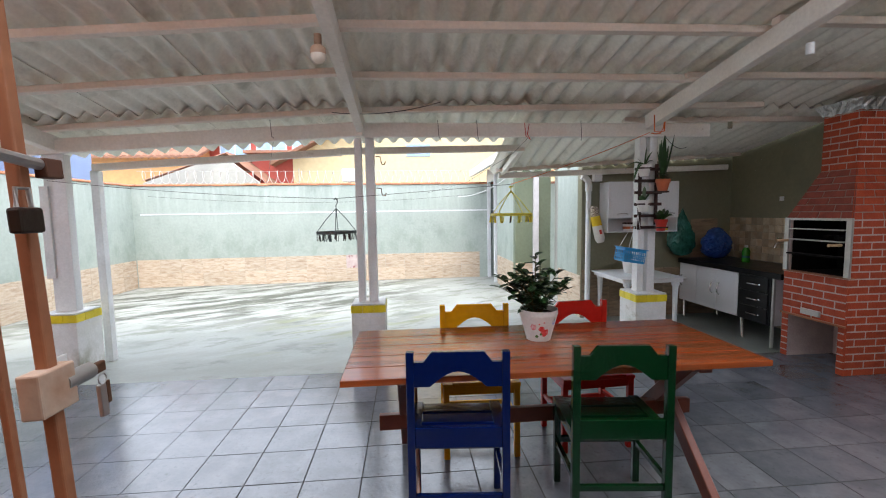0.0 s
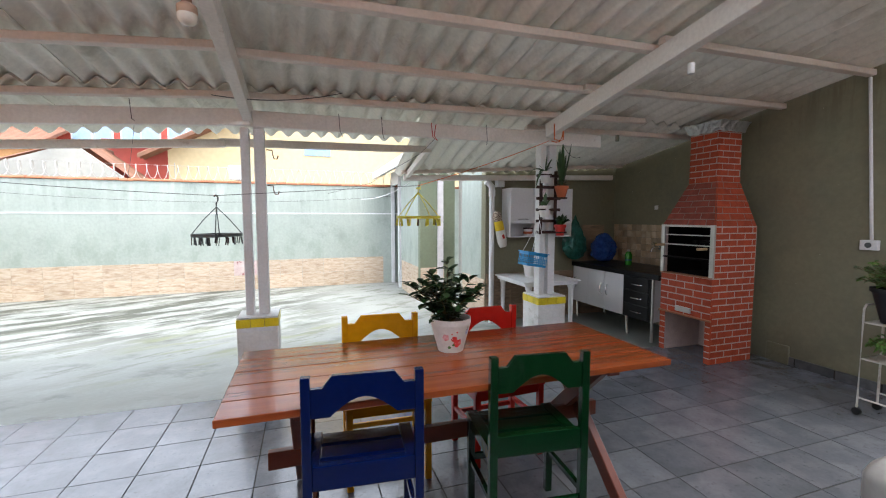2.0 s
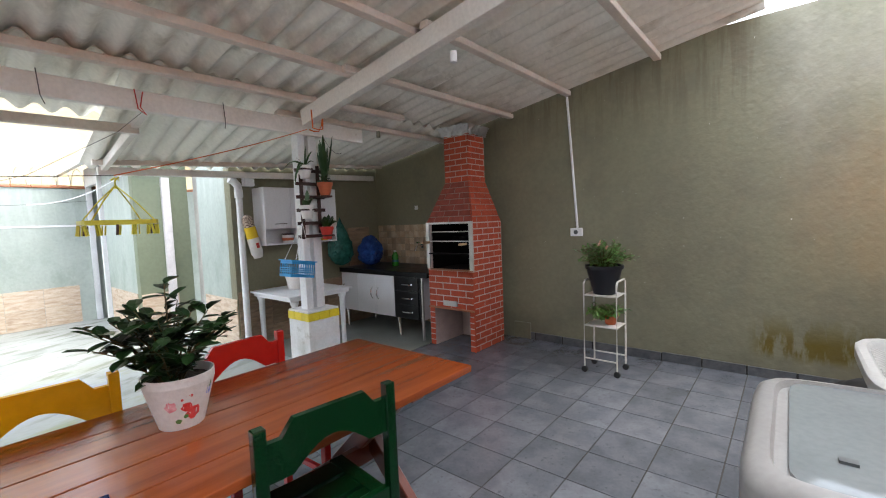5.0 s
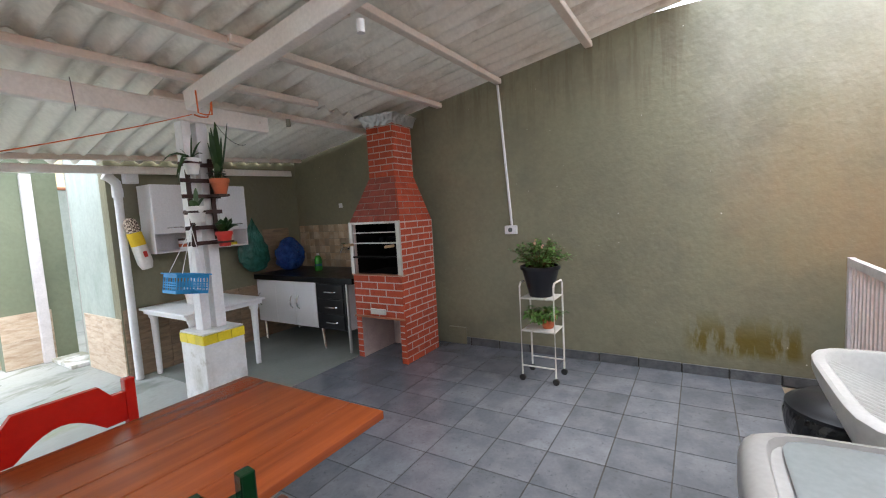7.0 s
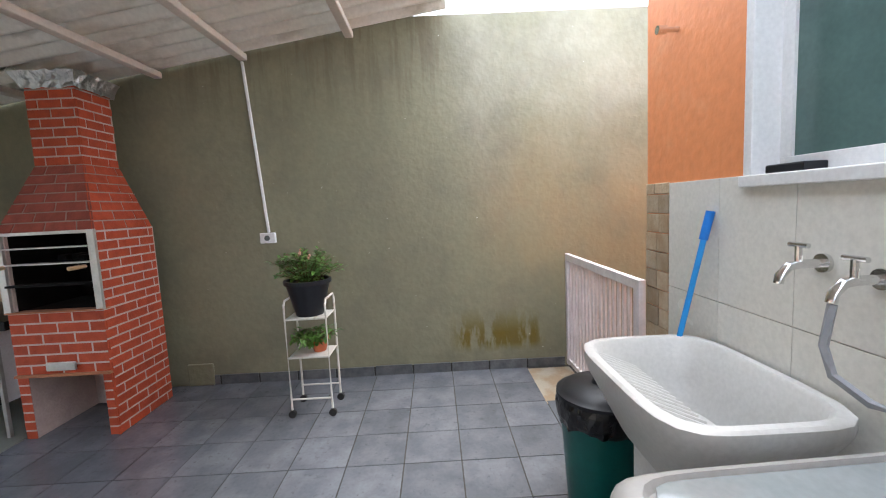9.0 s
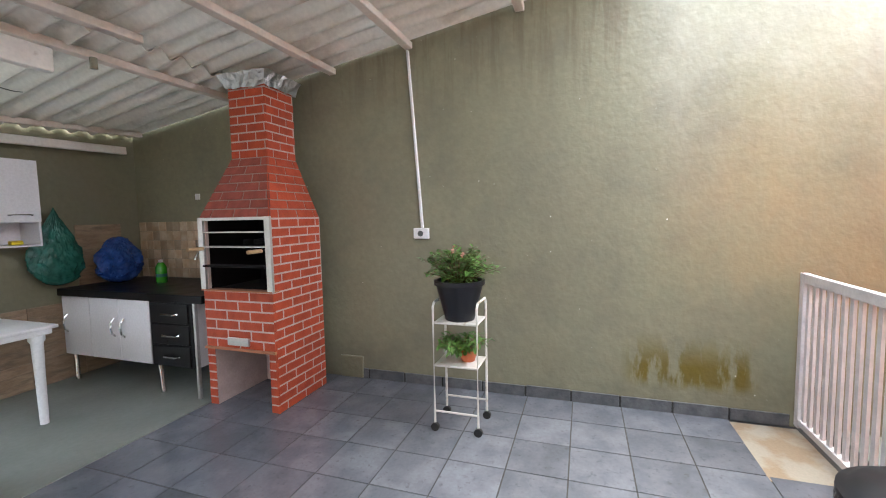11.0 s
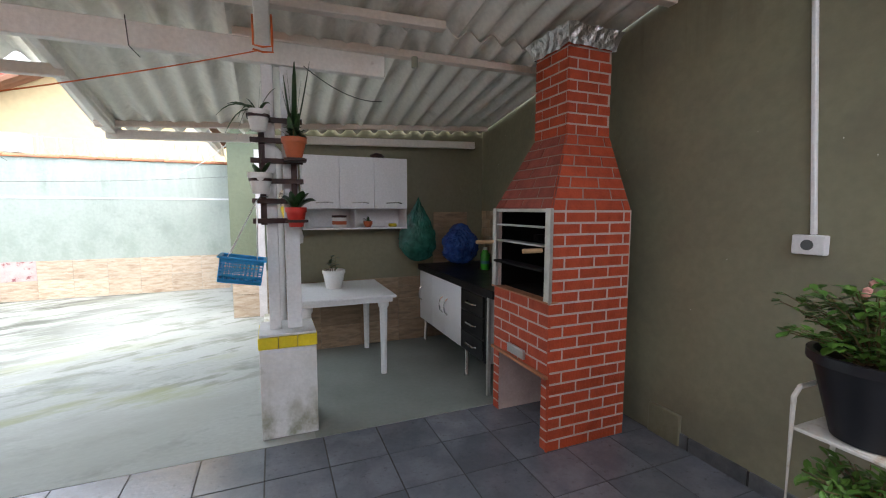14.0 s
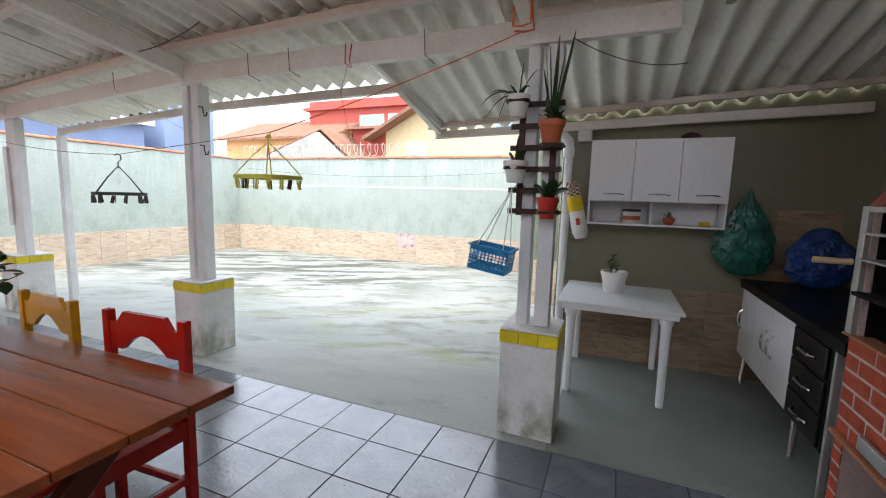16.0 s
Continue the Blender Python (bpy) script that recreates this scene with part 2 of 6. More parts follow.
def glass_mat():
    m = bpy.data.materials.new("clear_glass")
    m.use_nodes = True
    b = m.node_tree.nodes["Principled BSDF"]
    b.inputs["Base Color"].default_value = (0.8, 0.9, 0.88, 1)
    b.inputs["Roughness"].default_value = 0.02
    b.inputs["Transmission Weight"].default_value = 1.0
    return m


M_GLASS = glass_mat()


def mask_box(m, ranges):
    """A soft box in the object's own space: for each axis (low, full, full, high)."""
    n, l = m.node_tree.nodes, m.node_tree.links
    co, xyz = n.new("ShaderNodeTexCoord"), n.new("ShaderNodeSeparateXYZ")
    l.new(co.outputs["Object"], xyz.inputs[0])
    out = None
    for axis, a, b, c, d in ranges:
        for lo, hi in ((a, b), (d, c)):
            r = n.new("ShaderNodeMapRange")
            r.inputs[1].default_value, r.inputs[2].default_value = lo, hi
            l.new(xyz.outputs[axis], r.inputs[0])
            if out is None:
                out = r.outputs[0]
            else:
                x = n.new("ShaderNodeMath")
                x.operation = "MULTIPLY"
                l.new(out, x.inputs[0]), l.new(r.outputs[0], x.inputs[1])
                out = x.outputs[0]
    return out


def blotch(m, ranges, colour, stretch, scale, lo, hi, detail=5, turn=0, strength=1.0):
    """Patches of one colour inside a soft box, laid over the base colour; stains and painted light."""
    n, l = m.node_tree.nodes, m.node_tree.links
    mask = mask_box(m, ranges)
    co, mp, no = n.new("ShaderNodeTexCoord"), n.new("ShaderNodeMapping"), n.new("ShaderNodeTexNoise")
    mp.vector_type = "TEXTURE"
    mp.inputs["Rotation"].default_value = (0, 0, radians(turn))
    mp.inputs["Scale"].default_value = stretch
    no.inputs["Scale"].default_value, no.inputs["Detail"].default_value, no.inputs["Roughness"].default_value = scale, detail, 0.62
    l.new(co.outputs["Object"], mp.inputs[0]), l.new(mp.outputs[0], no.inputs["Vector"])
    r = n.new("ShaderNodeMapRange")
    r.inputs[1].default_value, r.inputs[2].default_value, r.inputs[4].default_value = lo, hi, strength
    l.new(no.outputs[0], r.inputs[0])
    x = n.new("ShaderNodeMath")
    x.operation = "MULTIPLY"
    l.new(mask, x.inputs[0]), l.new(r.outputs[0], x.inputs[1])
    mix = n.new("ShaderNodeMixRGB")
    mix.inputs[2].default_value = (*colour, 1)
    b = n["Principled BSDF"].inputs["Base Color"]
    l.new(b.links[0].from_socket, mix.inputs[1]), l.new(x.outputs[0], mix.inputs[0]), l.new(mix.outputs[0], b)


B = -99, -98, 98, 99
# grey-green mottling on the sheets, also painted in for the waves' missing shade contrast
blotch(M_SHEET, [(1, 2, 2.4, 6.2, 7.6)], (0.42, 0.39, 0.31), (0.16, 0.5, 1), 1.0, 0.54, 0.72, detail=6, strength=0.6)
M_EAST = plaster("olive_plaster_east", (0.235, 0.225, 0.145), (0.205, 0.195, 0.13), (0.175, 0.165, 0.115), 0.5, 0.75, 0.5, 0.32)
blotch(M_EAST, [(1, 1.66, 1.76, 2.42, 2.55), (2, 0.16, 0.24, 0.34, 0.58)], (0.13, 0.095, 0.008), (0.35, 0.35, 1.3), 3.6, 0.42, 0.52)
# whitish patches painted high by the roof gap, where daylight falls in
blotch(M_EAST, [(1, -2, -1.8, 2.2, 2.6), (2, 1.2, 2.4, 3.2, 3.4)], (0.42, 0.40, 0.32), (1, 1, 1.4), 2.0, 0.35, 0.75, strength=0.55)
# orange-tan tint at mid height towards the passage
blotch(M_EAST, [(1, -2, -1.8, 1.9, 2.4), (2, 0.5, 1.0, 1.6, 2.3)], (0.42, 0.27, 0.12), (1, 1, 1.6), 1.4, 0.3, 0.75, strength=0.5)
# darker towards the wall's foot
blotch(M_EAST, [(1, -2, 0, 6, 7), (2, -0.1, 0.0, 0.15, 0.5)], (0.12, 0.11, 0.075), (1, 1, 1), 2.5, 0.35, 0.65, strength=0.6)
blotch(M_EAST, [(1, 2.3, 2.6, 5, 6), (2, 2.2, 2.8, 3.5, 3.6)], (0.15, 0.125, 0.08), (0.25, 0.25, 2.5), 2.5, 0.5, 0.62, strength=0.7)
# scattered chips down to white
blotch(M_EAST, [(1, -2, 0, 7, 8), (2, 0.1, 0.2, 3, 3.2)], (0.7, 0.68, 0.6), (1, 1, 1), 34.0, 0.80, 0.81, detail=1)
blotch(M_CONC, [(0, -3.9, -3.6, 1.8, 3.2), (1, 7.2, 8.4, 11.6, 12)], (0.085, 0.088, 0.07), (1.9, 0.55, 1), 1.25, 0.47, 0.56, detail=8, turn=28)
blotch(M_CONC, [(0, -3.9, -3.6, 4.5, 5.0), (1, 6.2, 7.0, 11.6, 12)], (0.19, 0.20, 0.16), (1.6, 0.45, 1), 2.2, 0.54, 0.62, detail=8, turn=28)
blotch(M_CONC, [(0, 0.0, 0.6, 4.0, 4.6), (1, 6.1, 6.5, 7.8, 8.6)], (0.24, 0.26, 0.12), (1.5, 0.5, 1), 1.4, 0.52, 0.64, detail=7, turn=20, strength=0.7)
blotch(M_CONC, [(0, -3.9, -3.6, 4.5, 5.0), (1, 5.7, 5.8, 6.6, 7.6)], (0.27, 0.28, 0.245), (1.5, 0.6, 1), 1.0, 0.42, 0.62, turn=20, strength=0.8)
blotch(M_MINT, [(2, 1.2, 2.1, 2.3, 2.4)], (0.50, 0.54, 0.50), (0.25, 0.25, 1.6), 2.5, 0.45, 0.7, strength=0.6)
blotch(M_MINT, [(2, 0.5, 0.62, 0.9, 1.5)], (0.27, 0.32, 0.27), (0.6, 0.6, 1.0), 2.5, 0.45, 0.65, strength=0.7)

blotch(M_PIER, [(2, -1, 0.0, 0.1, 0.45)], (0.20, 0.20, 0.11), (1, 1, 1.3), 5.0, 0.44, 0.62, strength=0.75)

# ---- mesh helpers ----


def mesh_of(name, bm, material, smooth=False):
    me = bpy.data.meshes.new(name)
    bm.to_mesh(me)
    bm.free()
    for m in (material if isinstance(material, (list, tuple)) else [material]):
        me.materials.append(m)
    if smooth:
        me.polygons.foreach_set("use_smooth", [True] * len(me.polygons))
        me.set_sharp_from_angle(angle=radians(38))
    return me


def part(name, bm, material, parent=None, label="", smooth=False, kind=""):
    ob = new(name, mesh_of(name, bm, material, smooth))
    if parent:
        ob.parent = parent
    return tagged(ob, label, kind=kind)


def thing(name, at=(0, 0, 0), label="", category="", group="", kind="", rz=0):
    ob = new(name)
    ob.empty_display_size = 0.1
    ob.matrix_world = pose(*at, 0, 0, rz)
    return tagged(ob, label, category, group, kind)


def box(bm, x0, x1, y0, y1, z0, z1, bevel=0.0, m=None):
    """A box between two corners, its edges rounded by bevel, turned by m."""
    r = bmesh.ops.create_cube(bm, size=1)
    vs = r["verts"]
    for v in vs:
        v.co = Vector(((x0 + x1) / 2 + v.co.x * (x1 - x0), (y0 + y1) / 2 + v.co.y * (y1 - y0), (z0 + z1) / 2 + v.co.z * (z1 - z0)))
    if m is not None:
        bmesh.ops.transform(bm, matrix=m, verts=vs)
    if bevel:
        es = list({e for v in vs for e in v.link_edges})
        bmesh.ops.bevel(bm, geom=es, offset=bevel, segments=2, affect="EDGES", profile=0.5)
    return bm


def boxm(*a, bevel=0.0, m=None):
    return box(bmesh.new(), *a, bevel=bevel, m=m)


def tube(bm, pts, r, seg=8, caps=True, r_end=None):
    """A round bar along a chain of points."""
    pts = [Vector(p) for p in pts]
    rings = []
    for i, p in enumerate(pts):
        d = (pts[min(i + 1, len(pts) - 1)] - pts[max(i - 1, 0)]).normalized()
        q = d.to_track_quat("Z", "Y").to_matrix()
        rr = r if r_end is None else r + (r_end - r) * i / (len(pts) - 1)
        rings.append([bm.verts.new(p + q @ Vector((rr * math.cos(2 * math.pi * k / seg), rr * math.sin(2 * math.pi * k / seg), 0))) for k in range(seg)])
    for a, b in zip(rings, rings[1:]):
        # keep the rings from twisting
        k0 = min(range(seg), key=lambda k: (a[0].co - b[k].co).length)
        b[:] = b[k0:] + b[:k0]
        for k in range(seg):
            bm.faces.new((a[k], a[(k + 1) % seg], b[(k + 1) % seg], b[k]))
    if caps:
        bm.faces.new(rings[0][::-1])
        bm.faces.new(rings[-1])
    return bm


def lathe(bm, prof, seg=24, at=(0, 0, 0)):
    """A turned shape: a chain of (radius, height) round the upright axis."""
    rings = []
    for r, z in prof:
        if r < 1e-5:
            rings.append([bm.verts.new((at[0], at[1], at[2] + z))])
        else:
            rings.append([bm.verts.new((at[0] + r * math.cos(2 * math.pi * k / seg), at[1] + r * math.sin(2 * math.pi * k / seg), at[2] + z)) for k in range(seg)])
    for a, b in zip(rings, rings[1:]):
        for k in range(seg):
            k2 = (k + 1) % seg
            if len(a) == 1 and len(b) == 1:
                continue
            if len(a) == 1:
                bm.faces.new((a[0], b[k2], b[k]))
            elif len(b) == 1:
                bm.faces.new((a[k], a[k2], b[0]))
            else:
                bm.faces.new((a[k], a[k2], b[k2], b[k]))
    bmesh.ops.recalc_face_normals(bm, faces=bm.faces)
    return bm


def prism(bm, outline, axis, a, b):
    """An outline of 2D points pushed from a to b along an axis (0 x, 1 y, 2 z)."""
    def at(p, c):
        q = list(p)
        q.insert(axis, c)
        return bm.verts.new(q)
    lo, hi = [at(p, a) for p in outline], [at(p, b) for p in outline]
    n = len(outline)
    bm.faces.new(lo)
    bm.faces.new(hi[::-1])
    for i in range(n):
        bm.faces.new((lo[i], hi[i], hi[(i + 1) % n], lo[(i + 1) % n]))
    bmesh.ops.recalc_face_normals(bm, faces=bm.faces)
    return bm


def beam(bm, p, q, w, h):
    """A sawn bar from p to q (middle of its underside), w wide and h high."""
    p, q = Vector(p), Vector(q)
    d = (q - p).normalized()
    side = d.cross(Vector((0, 0, 1))).normalized() * w / 2
    up = side.cross(d).normalized() * h
    if up.z < 0:
        up = -up
    vs = [bm.verts.new(c) for c in (p - side, p + side, p + side + up, p - side + up, q - side, q + side, q + side + up, q - side + up)]
    for f in ((0, 1, 2, 3), (7, 6, 5, 4), (0, 4, 5, 1), (1, 5, 6, 2), (2, 6, 7, 3), (3, 7, 4, 0)):
        bm.faces.new([vs[i] for i in f])
    bmesh.ops.recalc_face_normals(bm, faces=bm.faces)
    bmesh.ops.bevel(bm, geom=list({e for v in vs for e in v.link_edges}), offset=0.005, segments=1, affect="EDGES")
    return bm


def relief(m, ranges, stretch, scale, lo, hi, dist, strength=0.6):
    """Trowel marks: raised patches with sharp edges inside a soft box, over the finer relief."""
    n, l = m.node_tree.nodes, m.node_tree.links
    mask = mask_box(m, ranges)
    co, mp, no = n.new("ShaderNodeTexCoord"), n.new("ShaderNodeMapping"), n.new("ShaderNodeTexNoise")
    mp.inputs["Scale"].default_value = stretch
    no.inputs["Scale"].default_value, no.inputs["Detail"].default_value, no.inputs["Distortion"].default_value = scale, 7, 0.6
    l.new(co.outputs["Object"], mp.inputs[0]), l.new(mp.outputs[0], no.inputs["Vector"])
    r, x, bp = n.new("ShaderNodeMapRange"), n.new("ShaderNodeMath"), n.new("ShaderNodeBump")
    r.inputs[1].default_value, r.inputs[2].default_value = lo, hi
    x.operation = "MULTIPLY"
    l.new(no.outputs[0], r.inputs[0]), l.new(r.outputs[0], x.inputs[0]), l.new(mask, x.inputs[1])
    bp.inputs["Strength"].default_value, bp.inputs["Distance"].default_value = strength, dist
    nb = n["Principled BSDF"].inputs["Normal"]
    l.new(nb.links[0].from_socket, bp.inputs["Normal"]), l.new(x.outputs[0], bp.inputs["Height"]), l.new(bp.outputs[0], nb)


relief(M_EAST, [(1, -2, -1.5, 3.4, 4.2), (2, 1.5, 1.9, 2.5, 2.9)], (1, 1, 1.6), 9.0, 0.50, 0.62, 0.0015, 0.3)

# ---- plan ----
EX, NY, KY, HY, WX = 7.12, 11.40, 7.42, 1.45, -3.80


def roof_z(y):
    """Underside of the purlins."""
    return 2.72 - 0.16 * (y - 4.8)


def wall(name, x0, x1, y0, y1, z0, z1, material, label="", category="wall"):
    ob = part(name, boxm(x0, x1, y0, y1, z0, z1), material)
    return tagged(ob, label, category, kind="structure")


# ground
ground = wall("ground", -60, 60, -30, 90, -0.5, -0.03, M_FARGREY, "plain ground round the houses", "ground")
yard = wall("floor", WX, EX, 5.655, 12.3, -0.029, -0.004, M_CONC, "pale concrete yard floor with dark damp stains and moss", "floor")
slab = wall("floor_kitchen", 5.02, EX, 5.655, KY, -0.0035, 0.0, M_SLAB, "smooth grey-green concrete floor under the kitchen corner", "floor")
tilebed = wall("floor_tiled", WX, EX, HY - 0.2, 5.65, -0.029, -0.004, M_GROUT, "floor of square tiles with pale and dark grout under the patio", "floor")

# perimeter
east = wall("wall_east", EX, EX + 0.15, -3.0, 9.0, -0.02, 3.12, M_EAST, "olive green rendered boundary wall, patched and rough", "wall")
kitchen_wall = wall("wall_kitchen", 4.81, EX, KY, KY + 0.15, -0.02, 2.9, M_OLIVE, "dark olive rendered wall behind the kitchen corner", "wall")
west = wall("wall_west", WX - 0.15, WX, 1.3, NY + 0.2, -0.02, 2.27, M_MINT, "pale mint green rendered boundary wall", "wall")
nb = bmesh.new()
N_ANG = math.degrees(math.atan2(0.26, 8.25))
NM = pose(WX, NY, 0, 0, 0, N_ANG)
box(nb, -0.15, 12, 0, 0.15, -0.02, 2.27, m=NM)
north = tagged(part("wall_north", nb, M_MINT), "pale mint green rendered boundary wall with a white painted line", "wall", kind="structure")
nb = bmesh.new()
box(nb, 0.15, 8.55, -0.006, -0.001, 1.63, 1.66, m=NM)
part("painted_line", nb, M_WHITEPL, north, "thin white horizontal line")

# block at the far right
wall("wall_block_south", 4.28, 4.95, 9.15, 9.30, -0.02, 2.9, M_BLOCK_SHADED, "rendered wall of the side rooms, shaded face coloured dark grey-green", "wall")
wall("wall_block_west", 4.28, 4.43, 9.30, 10.75, -0.02, 2.9, M_MINT, "pale green rendered wall of the side rooms", "wall")
wall("wall_block_pillar", 4.81, 4.96, KY + 0.15, 8.40, -0.02, 2.9, M_MINT, "pale green rendered wall beside the kitchen", "wall")
wall("wall_block_back", 5.03, 5.13, 7.9, 9.15, -0.02, 2.9, M_ROOM, "plain wall of the door recess", "wall")
# solid dark slab in place of the doorway's unlit opening
wall("wall_block_north", 4.50, 4.60, 10.75, 12.2, -0.02, 2.9, M_GREYDARK, "dark panel standing in for the unlit doorway of the side rooms", "wall")
dj = thing("door_1", (4.66, 9.10, 0), "white painted door frame of the side rooms", "door", kind="structure")
part("jamb", boxm(-0.055, 0.045, -0.02, 0.045, 0, 2.25, bevel=0.004), M_GATEWHITE, dj)
part("jamb", boxm(0.19, 0.24, -0.70, -0.64, 0, 2.25, bevel=0.004), M_GATEWHITE, dj)
part("sill", boxm(0.0, 0.3, -0.64, -0.02, 0, 0.04, bevel=0.004), M_PIER, dj)
dj = thing("door_2", (4.25, 10.80, 0), "white painted frame round a dark doorway", "door", kind="structure")
part("jamb", boxm(-0.02, 0.06, 0, 0.07, 0, 2.6, bevel=0.004), M_POST, dj)
part("jamb", boxm(-0.02, 0.06, 0.78, 0.84, 0, 2.6, bevel=0.004), M_POST, dj)
part("lintel", boxm(-0.02, 0.06, 0.07, 0.78, 2.3, 2.6, bevel=0.004), M_POST, dj)

# house behind the camera and its side wall
DX0, DX1 = 1.72, 2.95
wall("wall_house", DX1, 3.75, HY - 0.15, HY, -0.02, 2.8, M_ORANGE, "orange painted house wall", "wall")
wall("wall_house_west", WX, DX0, HY - 0.15, HY, -0.02, 2.8, M_ORANGE, "orange painted house wall", "wall")
wall("wall_house_over_door", DX0, DX1, HY - 0.15, HY, 2.25, 2.8, M_ORANGE, "orange painted house wall over the doorway", "wall")
wall("wall_house_under_window", 3.75, 4.96, HY - 0.15, HY, -0.02, 1.54, M_ORANGE, "house wall below the window", "wall")
wall("wall_house_over_window", 3.75, 4.96, HY - 0.15, HY, 2.55, 2.8, M_ORANGE, "orange painted house wall over the window", "wall")
wall("wall_house_east", 4.96, 5.70, HY - 0.15, HY, -0.02, 2.8, M_ORANGE, "orange painted house wall", "wall")
wall("wall_house_side", 5.55, 5.70, -3.0, HY - 0.15, -0.02, 2.8, M_ORANGE, "orange painted side wall of the house", "wall")
wall("wall_room_back", WX, 5.55, -3.0, -2.85, -0.02, 2.8, M_ROOM, "plain wall of the room behind", "wall")
wall("wall_room_west", WX - 0.15, WX, -3.0, 1.3, -0.02, 2.8, M_ROOM, "plain wall of the room behind", "wall")
wall("wall_alley_end", 5.70, EX, -3.0, -2.85, -0.02, 2.2, M_ROOM, "plain wall closing the side passage", "wall")
wall("ceiling", WX, 5.70, -3.0, HY, 2.8, 2.9, M_ROOM, "plain ceiling of the room behind", "ceiling")
wall("floor_room", WX, 5.55, -2.85, HY - 0.2, -0.029, -0.004, M_SLAB, "plain floor of the room behind", "floor")
wall("floor_passage", 5.55, EX, -2.85, HY - 0.2, -0.029, -0.004, M_SLAB, "plain floor of the side passage", "floor")

# ---- roof ----
roof = thing("roof", (0, 0, 0), "corrugated fibre cement roof on white painted timbers", "roof", kind="structure")


def kitchen_dip(x, y):
    """How far the roof over the kitchen corner hangs down towards its free west edge."""
    return -0.058 * (7.0 - x) * max(0.0, y - 5.9) / 1.32


def sheet_mesh(w, y0, y1, lift, name="sheet", dip=None):
    """One corrugated sheet: waves along x, lying on the slope of the roof; dip: where its x starts, if it hangs down."""
    bm = bmesh.new()
    pitch, amp, per = 0.177, 0.031, 10
    n = int(round(w / pitch * per))
    def row(y, dz):
        low = [kitchen_dip(dip + i * w / n, y) if dip else 0 for i in range(n + 1)]
        return [bm.verts.new((i * w / n, y, roof_z(y) + 0.065 + lift + dz + low[i] + amp * math.cos(2 * math.pi * i / per))) for i in range(n + 1)]
    a, b, a2, b2 = row(y0, 0), row(y1, 0), row(y0, 0.008), row(y1, 0.008)
    for i in range(n):
        bm.faces.new((a[i], b[i], b[i + 1], a[i + 1]))
        bm.faces.new((a2[i], a2[i + 1], b2[i + 1], b2[i]))
        bm.faces.new((b[i], b2[i], b2[i + 1], b[i + 1]))
        bm.faces.new((a[i], a[i + 1], a2[i + 1], a2[i]))
    bm.faces.new((a[0], a2[0], b2[0], b[0]))
    bm.faces.new((a[-1], b[-1], b2[-1], a2[-1]))
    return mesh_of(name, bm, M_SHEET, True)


SW = 0.177 * 6
WIDE = SW + 0.0885
SAG = 0.055


def drop(x):
    """How far the west bay leans down towards the west."""
    return SAG * min(0, x - 1.8)


def lay(me, joint):
    """A sheet whose low edge laps under its neighbour at x = joint."""
    x = joint - WIDE
    lean = 0.6 - math.degrees((drop(x + SW) - drop(x)) / SW)
    ob = new("sheet", me)
    ob.matrix_world = pose(x, 0, 2.77 + drop(x), 0, lean, 0) @ pose(0, 0, -2.75)
    ob.parent = roof


LOW, EAVE = 5.66, 6.70
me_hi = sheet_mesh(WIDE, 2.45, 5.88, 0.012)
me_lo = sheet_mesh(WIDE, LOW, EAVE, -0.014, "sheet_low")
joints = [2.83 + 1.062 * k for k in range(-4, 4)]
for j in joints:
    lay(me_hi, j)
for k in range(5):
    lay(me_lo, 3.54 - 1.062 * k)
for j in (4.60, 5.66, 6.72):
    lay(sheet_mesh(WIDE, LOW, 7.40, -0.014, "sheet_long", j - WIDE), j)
# cut sheets against the east wall
for w, j, y0, y1, up, dip in ((EX - 6.02 + 0.09, EX - 0.01, 2.45, 5.88, 0.012, None), (EX - 6.72 + 0.08, EX - 0.01, LOW, 7.40, -0.014, 6.63)):
    ob = new("sheet", sheet_mesh(w, y0, y1, up, "sheet", dip))
    ob.matrix_world, ob.parent = pose(j - w, 0, 2.77, 0, 0.6, 0) @ pose(0, 0, -2.75), roof


def timber(name, p, q, w, h, label=""):
    return part(name, beam(bmesh.new(), p, q, w, h), M_PURLIN if name == "purlin" else M_WHITEWOOD, roof, label)


WEND = -2.45
# purlins: stretches x0..x1 whose middle runs from ya to yb
for x0, x1, ya, yb in ((WEND, 1.80, 3.34, 3.34), (1.80, 4.9, 3.34, 3.30), (4.8, EX - 0.03, 3.27, 3.27),
                       (WEND, 1.84, 4.42, 4.30), (1.78, 5.05, 4.36, 4.31), (4.75, EX - 0.03, 4.20, 4.17),
                       (WEND, 1.84, 5.10, 4.95), (1.78, 5.00, 5.02, 5.00), (4.65, EX - 0.03, 4.96, 4.89),
                       (WEND, 1.84, 5.80, 5.70), (1.78, 5.86, 5.71, 5.52), (4.62, EX - 0.06, 5.93, 5.88)):
    za, zb = roof_z(ya) + drop(x0), roof_z(yb) + drop(x1)
    timber("purlin", (x0, ya, za - 0.012), (x1, yb, zb - 0.012), 0.07, 0.052)
timber("main_beam", (WEND, 5.92, 2.37 + drop(WEND)), (1.84, 5.86, 2.37), 0.06, 0.14)
timber("main_beam", (1.86, 5.86, 2.36), (5.55, 5.86, 2.36), 0.06, 0.14)
for xr, ye, dr in ((-1.12, 6.0, 0.15), (1.82, 6.0, 0.15), (4.79, 5.72, 0.16)):
    timber("rafter", (xr, 2.45, roof_z(2.45) - dr + drop(xr)), (xr, ye, roof_z(ye) - dr + drop(xr)), 0.08, 0.145)
timber("purlin", (3.5, 7.22, roof_z(7.22) + kitchen_dip(3.5, 7.22)), (EX - 0.05, 7.22, roof_z(7.22) + kitchen_dip(EX, 7.22)), 0.05, 0.05)
